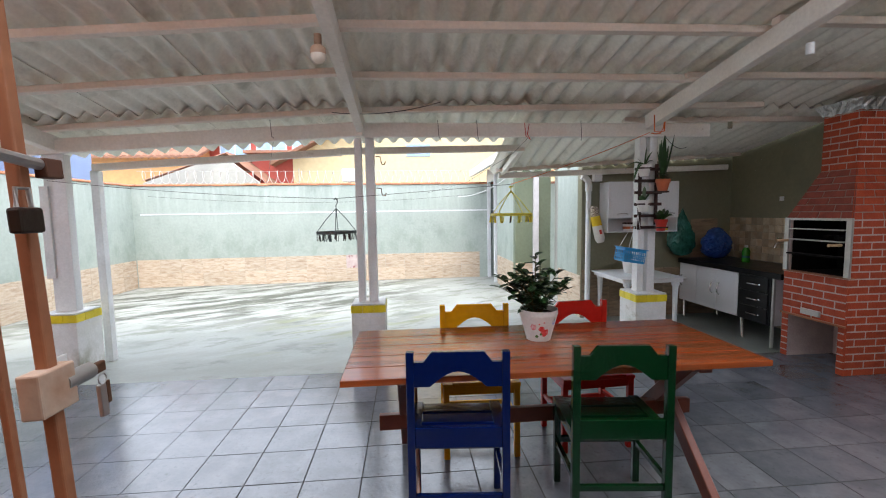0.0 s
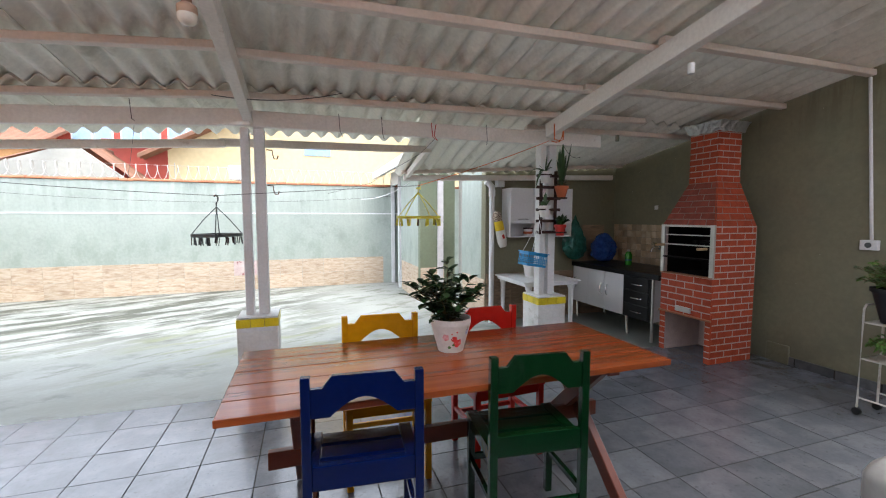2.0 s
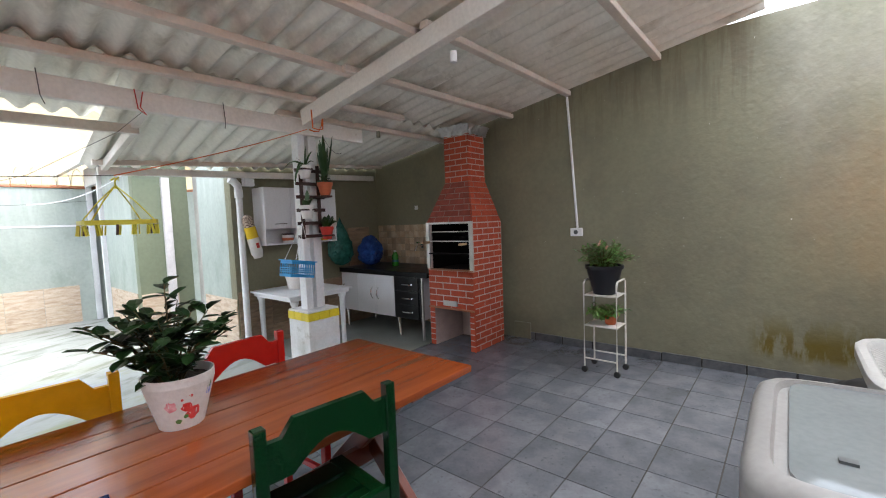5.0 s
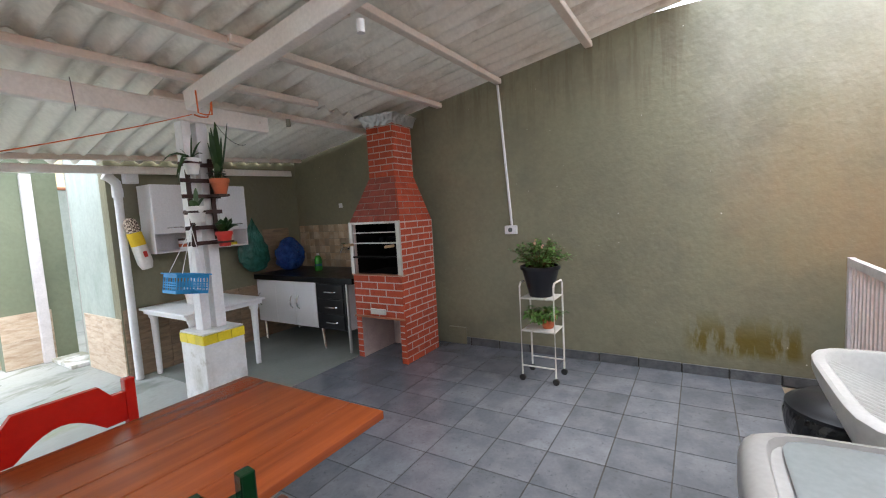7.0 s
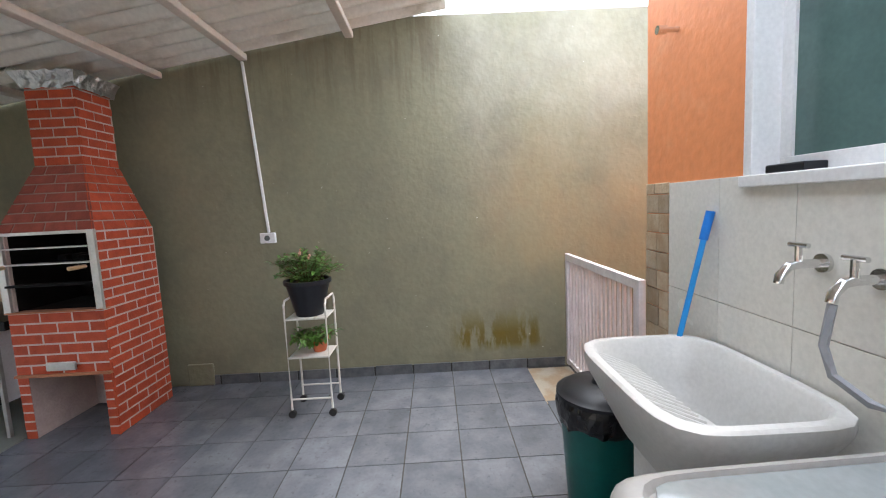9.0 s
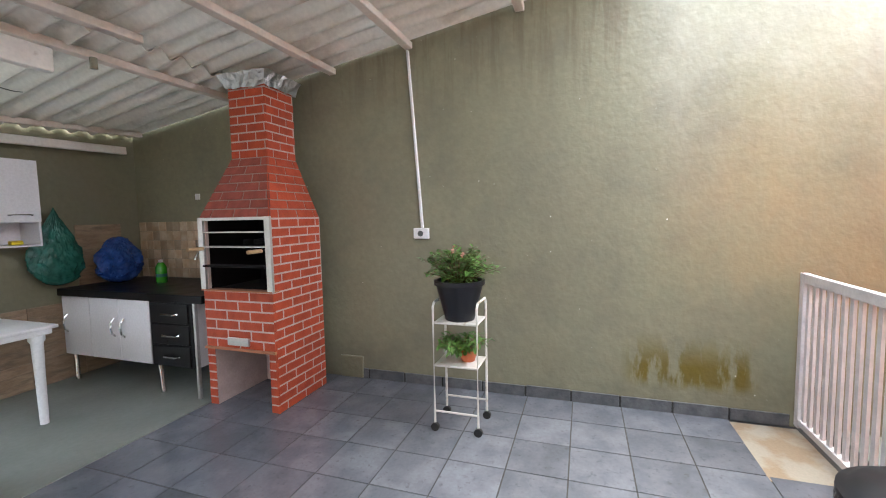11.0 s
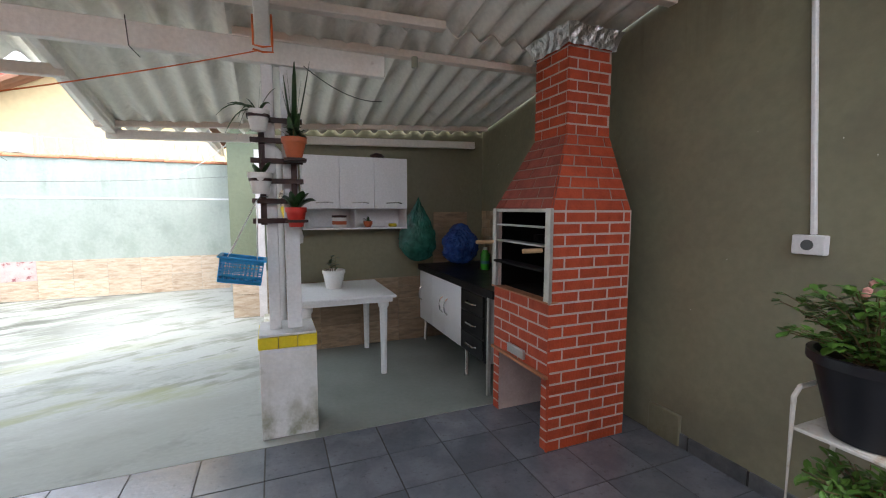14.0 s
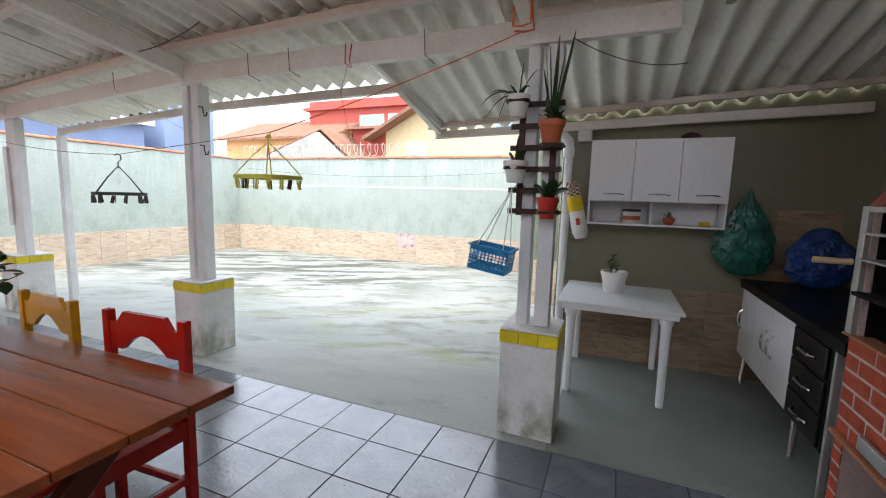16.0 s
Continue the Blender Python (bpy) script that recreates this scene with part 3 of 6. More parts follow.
timber("eave_board", (3.55, 7.30, 2.05), (6.95, 7.30, 2.15), 0.05, 0.075)
timber("outer_beam", (-1.08, 6.35, 2.09), (1.56, 6.35, 2.245), 0.05, 0.075)
timber("outer_beam", (1.50, 6.40, 2.26), (3.65, 6.35, 2.285), 0.05, 0.075)
timber("outer_beam", (3.62, 6.38, 2.285), (3.60, 7.32, 2.08), 0.05, 0.075)
timber("short_rafter", (3.62, 5.9, 2.42), (3.62, 7.35, 2.11), 0.05, 0.06)

# ---- piers and posts ----
for i, (px, py, z) in enumerate(((-1.14, 5.96, 0.66), (1.85, 5.95, 0.66), (4.875, 5.905, 0.68))):
    p = thing("pier", (px, py, 0), ("white rendered pier with a yellow tile band, carrying twin white posts", "white rendered pier with a yellow tile band and green mould low",
                                    "white stained pier with a band of yellow tiles, standing at")[i], "pier", "roof piers", "structure")
    part("body", boxm(-0.172, 0.172, -0.172, 0.172, 0, z - 0.09, bevel=0.006), M_PIER, p)
    part("cap", boxm(-0.172, 0.172, -0.172, 0.172, z - 0.012, z + 0.004, bevel=0.004), M_PIER, p)
    for s in range(4):
        for j in range(3):
            m = pose(0, 0, 0, 0, 0, 90 * s)
            a = -0.174 + j * 0.1165
            part("tile", boxm(a, a + 0.113, -0.178, -0.12, z - 0.088, z - 0.014, bevel=0.002, m=m), M_YELLOWTILE, p)
    if i == 0:
        part("post", boxm(-0.10, 0.10, -0.05, 0.04, z + 0.004, 2.37 + drop(-1.14), bevel=0.006), M_POST, p)
        part("splice_board", boxm(-0.13, -0.05, -0.075, -0.05, 1.0, 1.9, bevel=0.004), M_POST, p)
    else:
        part("post", boxm(-0.105, -0.035, -0.06, 0.05, z + 0.004, 2.36, bevel=0.006), M_POST, p)
        part("post", boxm(0.005, 0.095, -0.06, 0.05, z + 0.004, 2.36, bevel=0.006), M_POST, p)
slim = tagged(part("slim_post", boxm(-1.09, -1.01, 6.31, 6.39, 0, 2.09, bevel=0.005), M_POST), "slim white post standing in the yard under the outer beam", "post", kind="structure")

# ---- brick barbecue ----
BX0, BX1, BY0, BY1 = 6.295, 6.905, 4.955, 5.625
bbq = thing("barbecue", (BX0, BY0, 0), "red painted brick barbecue with white joints, hood and flue", "barbecue")


def quad_slab(name, p, q, r, s, n, t, material, parent):
    """A slab on four corners, pushed out by t along n."""
    bm = bmesh.new()
    n = Vector(n).normalized() * t
    lo = [bm.verts.new(Vector(c)) for c in (p, q, r, s)]
    hi = [bm.verts.new(Vector(c) + n) for c in (p, q, r, s)]
    bm.faces.new(lo[::-1])
    bm.faces.new(hi)
    for i in range(4):
        bm.faces.new((lo[i], lo[(i + 1) % 4], hi[(i + 1) % 4], hi[i]))
    bmesh.ops.recalc_face_normals(bm, faces=bm.faces)
    return part(name, bm, material, parent)


def brick_face(parent, a0, b0, a1, b1, n, rows, material, first=0, length=0.222, joint=0.013, core_label=""):
    """Courses of brick on a face whose lower edge runs a0-b0 and upper edge a1-b1, in the thing's own space."""
    a0, b0, a1, b1 = map(Vector, (a0, b0, a1, b1))
    for r in range(rows):
        t0, t1 = r / rows, (r + 1) / rows - joint / max((a1 - a0).length, 0.01)
        l0, r0 = a0.lerp(a1, t0), b0.lerp(b1, t0)
        l1, r1 = a0.lerp(a1, t1), b0.lerp(b1, t1)
        w = (r0 - l0).length
        off = 0 if (r + first) % 2 else -length / 2
        x = off
        while x < w - 0.015:
            u0, u1 = max(x, 0) / w, min(x + length - joint, w) / w
            if u1 - u0 > 0.03:
                quad_slab("brick", l0.lerp(r0, u0), l0.lerp(r0, u1), l1.lerp(r1, u1), l1.lerp(r1, u0), n, 0.004 + random.random() * 0.002, material, parent)
            x += length


W, D = BY1 - BY0, BX1 - BX0   # width along y, depth along x
Z1, Z2, Z3, Z4, Z5 = 0.47, 0.92, 1.465, 1.95, 2.56
LEG = 0.075
for nm, a in (("side_wall", (0.008, D, 0.008, LEG, 0, Z1)), ("side_wall", (0.008, D, W - LEG, W, 0, Z1)), ("back_wall", (D - 0.06, D, LEG, W - LEG, 0, Z1)),
              ("ash_box", (0.008, D, 0.008, W, Z1, Z2)), ("side_wall", (0.008, D, 0.008, 0.055, Z2, Z3)), ("side_wall", (0.008, D, W - 0.055, W, Z2, Z3)),
              ("back_wall", (D - 0.05, D, 0.055, W - 0.055, Z2, Z3))):
    part(nm, boxm(*a), M_MORTAR, bbq, "pale mortar joints")
for a in ((0.03, D - 0.05, 0.055, 0.062, Z2 + 0.002, Z3), (0.03, D - 0.05, W - 0.062, W - 0.055, Z2 + 0.002, Z3), (D - 0.057, D - 0.05, 0.062, W - 0.062, Z2 + 0.002, Z3),
          (0.03, D - 0.057, 0.062, W - 0.062, Z2, Z2 + 0.004)):
    part("lining", boxm(*a), M_BLACK, bbq, "soot-black lining")
NX0, NX1, NY0, NY1 = 0.25, 0.598, 0.205, 0.565
hb = bmesh.new()
lo = [(0.008, 0.008), (D, 0.012), (D, W), (0.012, W)]
hi = [(NX0 + 0.012, NY0 + 0.012), (NX1, NY0 + 0.012), (NX1, NY1), (NX0 + 0.012, NY1)]
v0 = [hb.verts.new((a, b, Z3)) for a, b in lo]
v1 = [hb.verts.new((a, b, Z4)) for a, b in hi]
hb.faces.new(v0[::-1]), hb.faces.new(v1)
for i in range(4):
    hb.faces.new((v0[i], v0[(i + 1) % 4], v1[(i + 1) % 4], v1[i]))
bmesh.ops.recalc_face_normals(hb, faces=hb.faces)
part("hood", hb, M_MORTAR_OLD, bbq)
part("flue", boxm(NX0 + 0.012, NX1, NY0 + 0.012, NY1, Z4, Z5 + 0.02), M_MORTAR, bbq)
# south side
brick_face(bbq, (0, 0.012, 0), (D, 0.012, 0), (0, 0.012, Z2), (D, 0.012, Z2), (0, -1, 0), 13, M_BRICK)
brick_face(bbq, (0, 0.012, Z2), (D - 0.01, 0.012, Z2), (0, 0.012, Z3), (D - 0.01, 0.012, Z3), (0, -1, 0), 8, M_BRICK, 1)
brick_face(bbq, (0, 0.012, Z3), (D - 0.01, 0.012, Z3), (NX0, NY0 + 0.012, Z4), (NX1, NY0 + 0.012, Z4), (0, -1, 0.4), 7, M_BRICK)
brick_face(bbq, (NX0, NY0 + 0.012, Z4), (NX1, NY0 + 0.012, Z4), (NX0, NY0 + 0.012, Z5), (NX1, NY0 + 0.012, Z5), (0, -1, 0), 9, M_BRICK, length=0.17)
# west front
brick_face(bbq, (0.012, LEG, 0), (0.012, 0.0, 0), (0.012, LEG, Z1), (0.012, 0.0, Z1), (-1, 0, 0), 7, M_BRICK)
brick_face(bbq, (0.012, W, 0), (0.012, W - LEG, 0), (0.012, W, Z1), (0.012, W - LEG, Z1), (-1, 0, 0), 7, M_BRICK)
brick_face(bbq, (0.012, W, Z1), (0.012, 0.0, Z1), (0.012, W, Z2), (0.012, 0.0, Z2), (-1, 0, 0), 6, M_BRICK)
brick_face(bbq, (0.012, W, Z3 + 0.01), (0.012, 0.0, Z3 + 0.01), (NX0 + 0.012, NY1, Z4), (NX0 + 0.012, NY0, Z4), (-1, 0, 0.55), 7, M_BRICK_HOOD)
brick_face(bbq, (NX0 + 0.012, NY1, Z4), (NX0 + 0.012, NY0, Z4), (NX0 + 0.012, NY1, Z5), (NX0 + 0.012, NY0, Z5), (-1, 0, 0), 9, M_BRICK, length=0.17)
# frame round the fire
part("side_trim", boxm(-0.012, 0.012, -0.004, 0.045, Z2, Z3 + 0.012, bevel=0.002), M_STEEL, bbq, "galvanised side trim")
part("side_trim", boxm(-0.012, 0.012, W - 0.045, W + 0.004, Z2, Z3 + 0.012, bevel=0.002), M_STEEL, bbq, "galvanised side trim")
part("top_trim", boxm(-0.01, 0.012, 0.045, W - 0.045, Z3 - 0.012, Z3 + 0.010, bevel=0.002), M_STEEL, bbq)
part("bottom_trim", boxm(-0.02, 0.06, 0.0, W, Z2 - 0.004, Z2 + 0.006, bevel=0.002), M_BROWNSTEEL, bbq)
part("lintel", boxm(-0.02, 0.004, 0.0, W, Z1 - 0.012, Z1 + 0.006, bevel=0.002), M_BROWNSTEEL, bbq, "rusty lintel bar")
part("ash_door", boxm(-0.02, 0.0, 0.24, 0.44, Z1 + 0.03, Z1 + 0.09, bevel=0.004), M_STEEL, bbq, "small galvanised ash door")
for z in (1.10, 1.25, 1.36):
    part("rail", boxm(-0.03, 0.06, 0.045, W - 0.045, z, z + 0.008 if z > 1.2 else z + 0.015), M_STEEL if z > 1.2 else M_BLACK, bbq)
g = bmesh.new()
for i in range(14):
    box(g, 0.06, 0.55, 0.08 + i * 0.038, 0.084 + i * 0.038, 1.252, 1.256)
part("grill", g, M_BLACK, bbq)
for y, x0, z in ((0.09, -0.13, 1.225), (0.58, -0.19, 1.245)):
    part("skewer_handle", tube(bmesh.new(), [(x0, y, z), (x0 + 0.13, y, z)], 0.014, 10), mat("pale_wood", (0.5, 0.33, 0.18), rough=0.6), bbq, "pale wooden skewer handle")
fo = bmesh.new()
bmesh.ops.create_grid(fo, x_segments=10, y_segments=1, size=1)
foil = bmesh.new()
ring = []
cx, cy = (NX0 + NX1) / 2, (NY0 + NY1) / 2
for lvl, (gx, z) in enumerate(((0.012, Z5 - 0.07), (0.02, Z5 - 0.03), (0.04, Z5 + 0.01), (0.055, Z5 + 0.04))):
    rr = []
    for i in range(40):
        a = 2 * math.pi * i / 40
        ca, sa = math.cos(a), math.sin(a)
        k = 1 / max(abs(ca), abs(sa))
        e = random.uniform(-0.005, 0.005)
        rr.append(foil.verts.new((cx + ca * k * ((NX1 - NX0) / 2 + gx + e), cy + sa * k * ((NY1 - NY0) / 2 + gx + e), z + random.uniform(-0.006, 0.006))))
    ring.append(rr)
for a, b in zip(ring, ring[1:]):
    for i in range(40):
        foil.faces.new((a[i], a[(i + 1) % 40], b[(i + 1) % 40], b[i]))
fo.free()
part("foil_collar", foil, M_FOIL, bbq, "crumpled foil round the flue at the roof")
cb = bmesh.new()
for i in range(14):
    a = (i * 2.4) % 6.28
    cx_, cy_ = 0.30 + 0.16 * math.cos(a) * (0.3 + i / 20), 0.32 + 0.20 * math.sin(a) * (0.3 + i / 20)
    box(cb, cx_ - 0.035, cx_ + 0.035, cy_ - 0.03, cy_ + 0.03, 1.258, 1.285 + 0.004 * (i % 5), bevel=0.008)
part("charcoal", cb, M_BLACK, bbq, "dark charred scraps lying on the grill", kind="stuff")

# ---- table and chairs ----
TX0, TX1, TY0, TY1, TZ = 1.93, 4.13, 3.43, 4.29, 0.80
table = thing("table", ((TX0 + TX1) / 2, (TY0 + TY1) / 2, 0), "long varnished reddish wooden trestle table of five planks on crossed legs", "table")
hl, hw = (TX1 - TX0) / 2, (TY1 - TY0) / 2
for i in range(5):
    a = -hw + i * 2 * hw / 5
    part("plank", boxm(-hl, hl, a + 0.002, a + 2 * hw / 5 - 0.002, TZ - 0.032, TZ, bevel=0.004), M_WOOD, table)
for sx in (-0.78, 0.78):
    part("batten", boxm(sx - 0.035, sx + 0.035, -hw + 0.06, hw - 0.06, TZ - 0.075, TZ - 0.033, bevel=0.004), M_WOOD_D, table)
    for s in (-1, 1):
        b = bmesh.new()
        beam(b, (sx + 0.028 * s, -0.40 * s, 0.0), (sx + 0.028 * s, 0.33 * s, TZ - 0.078), 0.05, 0.085)
        part("leg", b, M_WOOD_D, table)
part("stretcher", boxm(-0.95, 0.95, -0.02, 0.02, 0.33, 0.42, bevel=0.004), M_WOOD_D, table)


def arc(x0, x1, z0, h, n=10):
    """Points of an arch over x0..x1 rising from z0 by h."""
    return [(x0 + (x1 - x0) * i / n, z0 + h * math.sin(math.pi * i / n)) for i in range(n + 1)]


def chair(colour, at, rz, label):
    """The seat looks along +y, the back stands at y = 0."""
    m = mat("painted_wood_" + colour, CHAIRCOL[colour], tuple(c * 0.8 for c in CHAIRCOL[colour]), rough=0.13, scale=6, fine=30, bump=0.12, spec=0.5)
    c = thing("chair", at, label, "chair", "chairs round the table", rz=rz)
    w, d, sh = 0.228, 0.375, 0.50
    for s in (-1, 1):
        b = bmesh.new()
        box(b, s * w - 0.019, s * w + 0.019, -0.02, 0.018, 0, 0.93, bevel=0.004)
        part("back_post", b, m, c)
        part("front_leg", boxm(s * w - 0.019, s * w + 0.019, d - 0.036, d, 0, sh - 0.02, bevel=0.004), m, c)
        part("side_rail", boxm(s * w - 0.012, s * w + 0.012, 0.018, d - 0.036, sh - 0.075, sh - 0.02, bevel=0.003), m, c)
        part("side_stretcher", boxm(s * w - 0.012, s * w + 0.012, 0.018, d - 0.036, 0.225, 0.255, bevel=0.003), m, c)
    a = w - 0.019
    part("front_rail", boxm(-a, a, d - 0.03, d - 0.008, sh - 0.075, sh - 0.02, bevel=0.003), m, c)
    part("back_rail", boxm(-a, a, -0.014, 0.012, sh - 0.045, sh + 0.058, bevel=0.004), m, c)
    part("back_stretcher", boxm(-a, a, -0.010, 0.010, 0.185, 0.217, bevel=0.003), m, c)
    part("front_stretcher", boxm(-a, a, d - 0.028, d - 0.008, 0.24, 0.275, bevel=0.003), m, c)
    top = [(-a, 0.88), (-a + 0.045, 0.88), (-a + 0.085, 0.93), (a - 0.085, 0.93), (a - 0.045, 0.88), (a, 0.88)]
    low = [(a, 0.76)] + [(x, z) for x, z in arc(0.135, -0.135, 0.76, 0.075)] + [(-a, 0.76)]
    part("backrest", prism(bmesh.new(), top + low, 1, -0.012, 0.010), m, c)
    for s in (-1, 1):
        part("seat_frame", boxm(s * (w - 0.01) - 0.03, s * (w - 0.01) + 0.03, 0.02, d + 0.012, sh - 0.02, sh + 0.004, bevel=0.004), m, c)
    n = 3
    for i in range(n):
        y0 = 0.022 + i * (d - 0.01) / n
        part("seat_slat", boxm(-w + 0.041, w - 0.041, y0, y0 + (d - 0.01) / n - 0.020, sh - 0.02, sh + 0.004, bevel=0.004), m, c)
    return c


chair("blue", (2.49, 3.41, 0), -5, "blue painted wooden chair with arched backrest, pushed in at the table")
chair("green", (3.30, 3.39, 0), -6, "green painted wooden chair with arched backrest, pushed in at the table")
chair("yellow", (2.73, 4.41, 0), 178, "yellow painted wooden chair with arched backrest at the table")
chair("red", (3.47, 4.41, 0), 183, "red painted wooden chair with arched backrest at the table")

# ---- kitchen corner ----
CX, CY0, CY1, CZ = 6.33, 5.80, KY, 0.86
FZ0, FZ1 = 0.245, CZ - 0.07
top = part("worktop", boxm(CX - 0.02, EX, CY0 - 0.13, CY1 - 0.01, CZ - 0.065, CZ, bevel=0.004), M_GRANITE)
tagged(top, "glossy black worktop over the cabinet, against the tiled wall", "worktop")
cab = thing("sink_cabinet", (CX, CY0, 0), "white kitchen cabinet with black drawers on chrome legs", "cabinet")
L = CY1 - CY0 - 0.02
part("body", boxm(0.018, 0.62, 0.0, L, FZ0, CZ - 0.065, bevel=0.002), M_LAM, cab)
part("drawer_frame", boxm(0.002, 0.017, 0.01, 0.475, FZ0 + 0.003, FZ1, bevel=0.002), M_BLACKLAM, cab, "black drawer front panel")
for i in range(3):
    z = FZ0 + 0.015 + i * 0.178
    dr = part("drawer", boxm(-0.014, 0.002, 0.035, 0.45, z, z + 0.166, bevel=0.006), M_BLACKLAM, cab, "black drawer front")
    part("handle", tube(bmesh.new(), [(-0.016, 0.14, z + 0.08), (-0.04, 0.17, z + 0.08), (-0.04, 0.29, z + 0.08), (-0.016, 0.32, z + 0.08)], 0.010), M_CHROME, dr, "chrome bow handle")
dw = (L - 0.49) / 3
for i in range(3):
    y0 = 0.48 + i * dw
    d = part("door", boxm(-0.0, 0.017, y0 + 0.002, y0 + dw - 0.002, FZ0 + 0.003, FZ1, bevel=0.003), M_LAM, cab)
    hy = y0 + (0.06 if i == 1 else dw - 0.06)
    part("handle", tube(bmesh.new(), [(-0.001, hy, 0.46), (-0.028, hy, 0.49), (-0.036, hy, 0.54), (-0.028, hy, 0.59), (-0.001, hy, 0.62)], 0.009), M_CHROME, d, "chrome bow handle")
for lx, ly in ((0.05, 0.46), (0.05, L - 0.05), (0.57, 0.03), (0.57, L - 0.05)):
    part("leg", tube(bmesh.new(), [(lx - 0.02, ly - 0.05, 0.0), (lx - 0.02, ly - 0.045, 0.03), (lx, ly - 0.01, 0.17), (lx, ly, FZ0)], 0.021, 12), M_CHROME, cab, smooth=True)
part("corner_strip", boxm(0.0, 0.03, -0.028, -0.003, 0.0, CZ - 0.066, bevel=0.004), M_STEEL, cab, "grey metal corner strip down to the floor")

wc = thing("wall_cabinet", (5.075, KY - 0.001, 1.27), "white three-door wall cabinet with open niches below", "cabinet")
CW, CH, CD = 1.03, 0.71, 0.27
for nm, a in (("side_panel", (0, 0.015, -CD, 0, 0, CH)), ("side_panel", (CW - 0.015, CW, -CD, 0, 0, CH)), ("top_panel", (0.015, CW - 0.015, -CD, 0, CH - 0.015, CH)),
              ("bottom_panel", (0.015, CW - 0.015, -CD, 0, 0, 0.015)), ("shelf", (0.015, CW - 0.015, -CD, 0, 0.20, 0.215)), ("divider", (0.49, 0.505, -CD, 0, 0.015, 0.20)),
              ("back_panel", (0.015, CW - 0.015, -0.008, 0, 0.015, CH - 0.015))):
    part(nm, boxm(*a, bevel=0.0015), M_LAM, wc)
for i in range(3):
    x0 = i * CW / 3
    d = part("door", boxm(x0 + 0.002, x0 + CW / 3 - 0.002, -CD - 0.017, -CD - 0.001, 0.205, CH, bevel=0.002), M_LAM, wc)
    hx = x0 + CW / 6 + 0.03
    part("handle", tube(bmesh.new(), [(hx - 0.08, -CD - 0.018, 0.26), (hx - 0.03, -CD - 0.04, 0.265), (hx + 0.03, -CD - 0.04, 0.265), (hx + 0.08, -CD - 0.018, 0.26)], 0.006), M_CHROME, d, "chrome handle")

pt = thing("plastic_table", (5.37, 6.92, 0), "white plastic garden table with round legs beside the pier", "table")
part("tabletop", boxm(-0.43, 0.43, -0.445, 0.445, 0.695, 0.72, bevel=0.008), M_WHITEPL, pt)
part("apron", boxm(-0.40, 0.40, -0.42, 0.42, 0.655, 0.695, bevel=0.006), M_WHITEPL, pt)
for sx in (-1, 1):
    for sy in (-1, 1):
        part("leg", lathe(bmesh.new(), [(0, 0), (0.026, 0), (0.03, 0.35), (0.036, 0.60), (0.048, 0.62), (0.048, 0.655), (0, 0.655)], 16, (sx * 0.325, sy * 0.375, 0)), M_WHITEPL, pt, smooth=True)

# ---- plant cart ----
cart = thing("plant_stand", (6.53, 3.61, 0), "white rusty tube trolley with three shelves on black castors, by", "trolley")
for sy in (-1, 1):
    pts = [(-0.13, sy * 0.15, 0.06), (-0.13, sy * 0.15, 0.85), (-0.10, sy * 0.15, 0.88), (0.10, sy * 0.15, 0.88), (0.13, sy * 0.15, 0.85), (0.13, sy * 0.15, 0.06)]
    part("side_frame", tube(bmesh.new(), pts, 0.0085, 8), M_CARTWHITE, cart)
for z in (0.735, 0.445, 0.14):
    if z > 0.2:
        part("shelf", boxm(-0.125, 0.125, -0.15, 0.15, z, z + 0.012, bevel=0.003), M_CARTWHITE, cart)
    else:
        for sx in (-1, 1):
            part("cross_bar", tube(bmesh.new(), [(sx * 0.13, -0.15, z), (sx * 0.13, 0.15, z)], 0.007), M_CARTWHITE, cart)
for sx in (-1, 1):
    for sy in (-1, 1):
        c = part("castor", tube(bmesh.new(), [(sx * 0.13 - 0.012, sy * 0.15, 0.028), (sx * 0.13 + 0.012, sy * 0.15, 0.028)], 0.028, 16), M_RUBBER, cart, smooth=True)


def pot(name, at, r0, r1, h, material, label, cat="flowerpot", rim=0.012):
    p = thing(name, at, label, cat)
    prof = [(0, 0), (r0, 0), (r1, h - 0.03), (r1 + rim, h - 0.03), (r1 + rim, h), (r1 - 0.004, h), (r1 - 0.01, h - 0.035), (0, h - 0.035)]
    part("body", lathe(bmesh.new(), prof, 28), material, p, smooth=True)
    part("soil", lathe(bmesh.new(), [(0, h - 0.028), (r1 - 0.011, h - 0.03)], 20), M_SOIL, p)
    return p


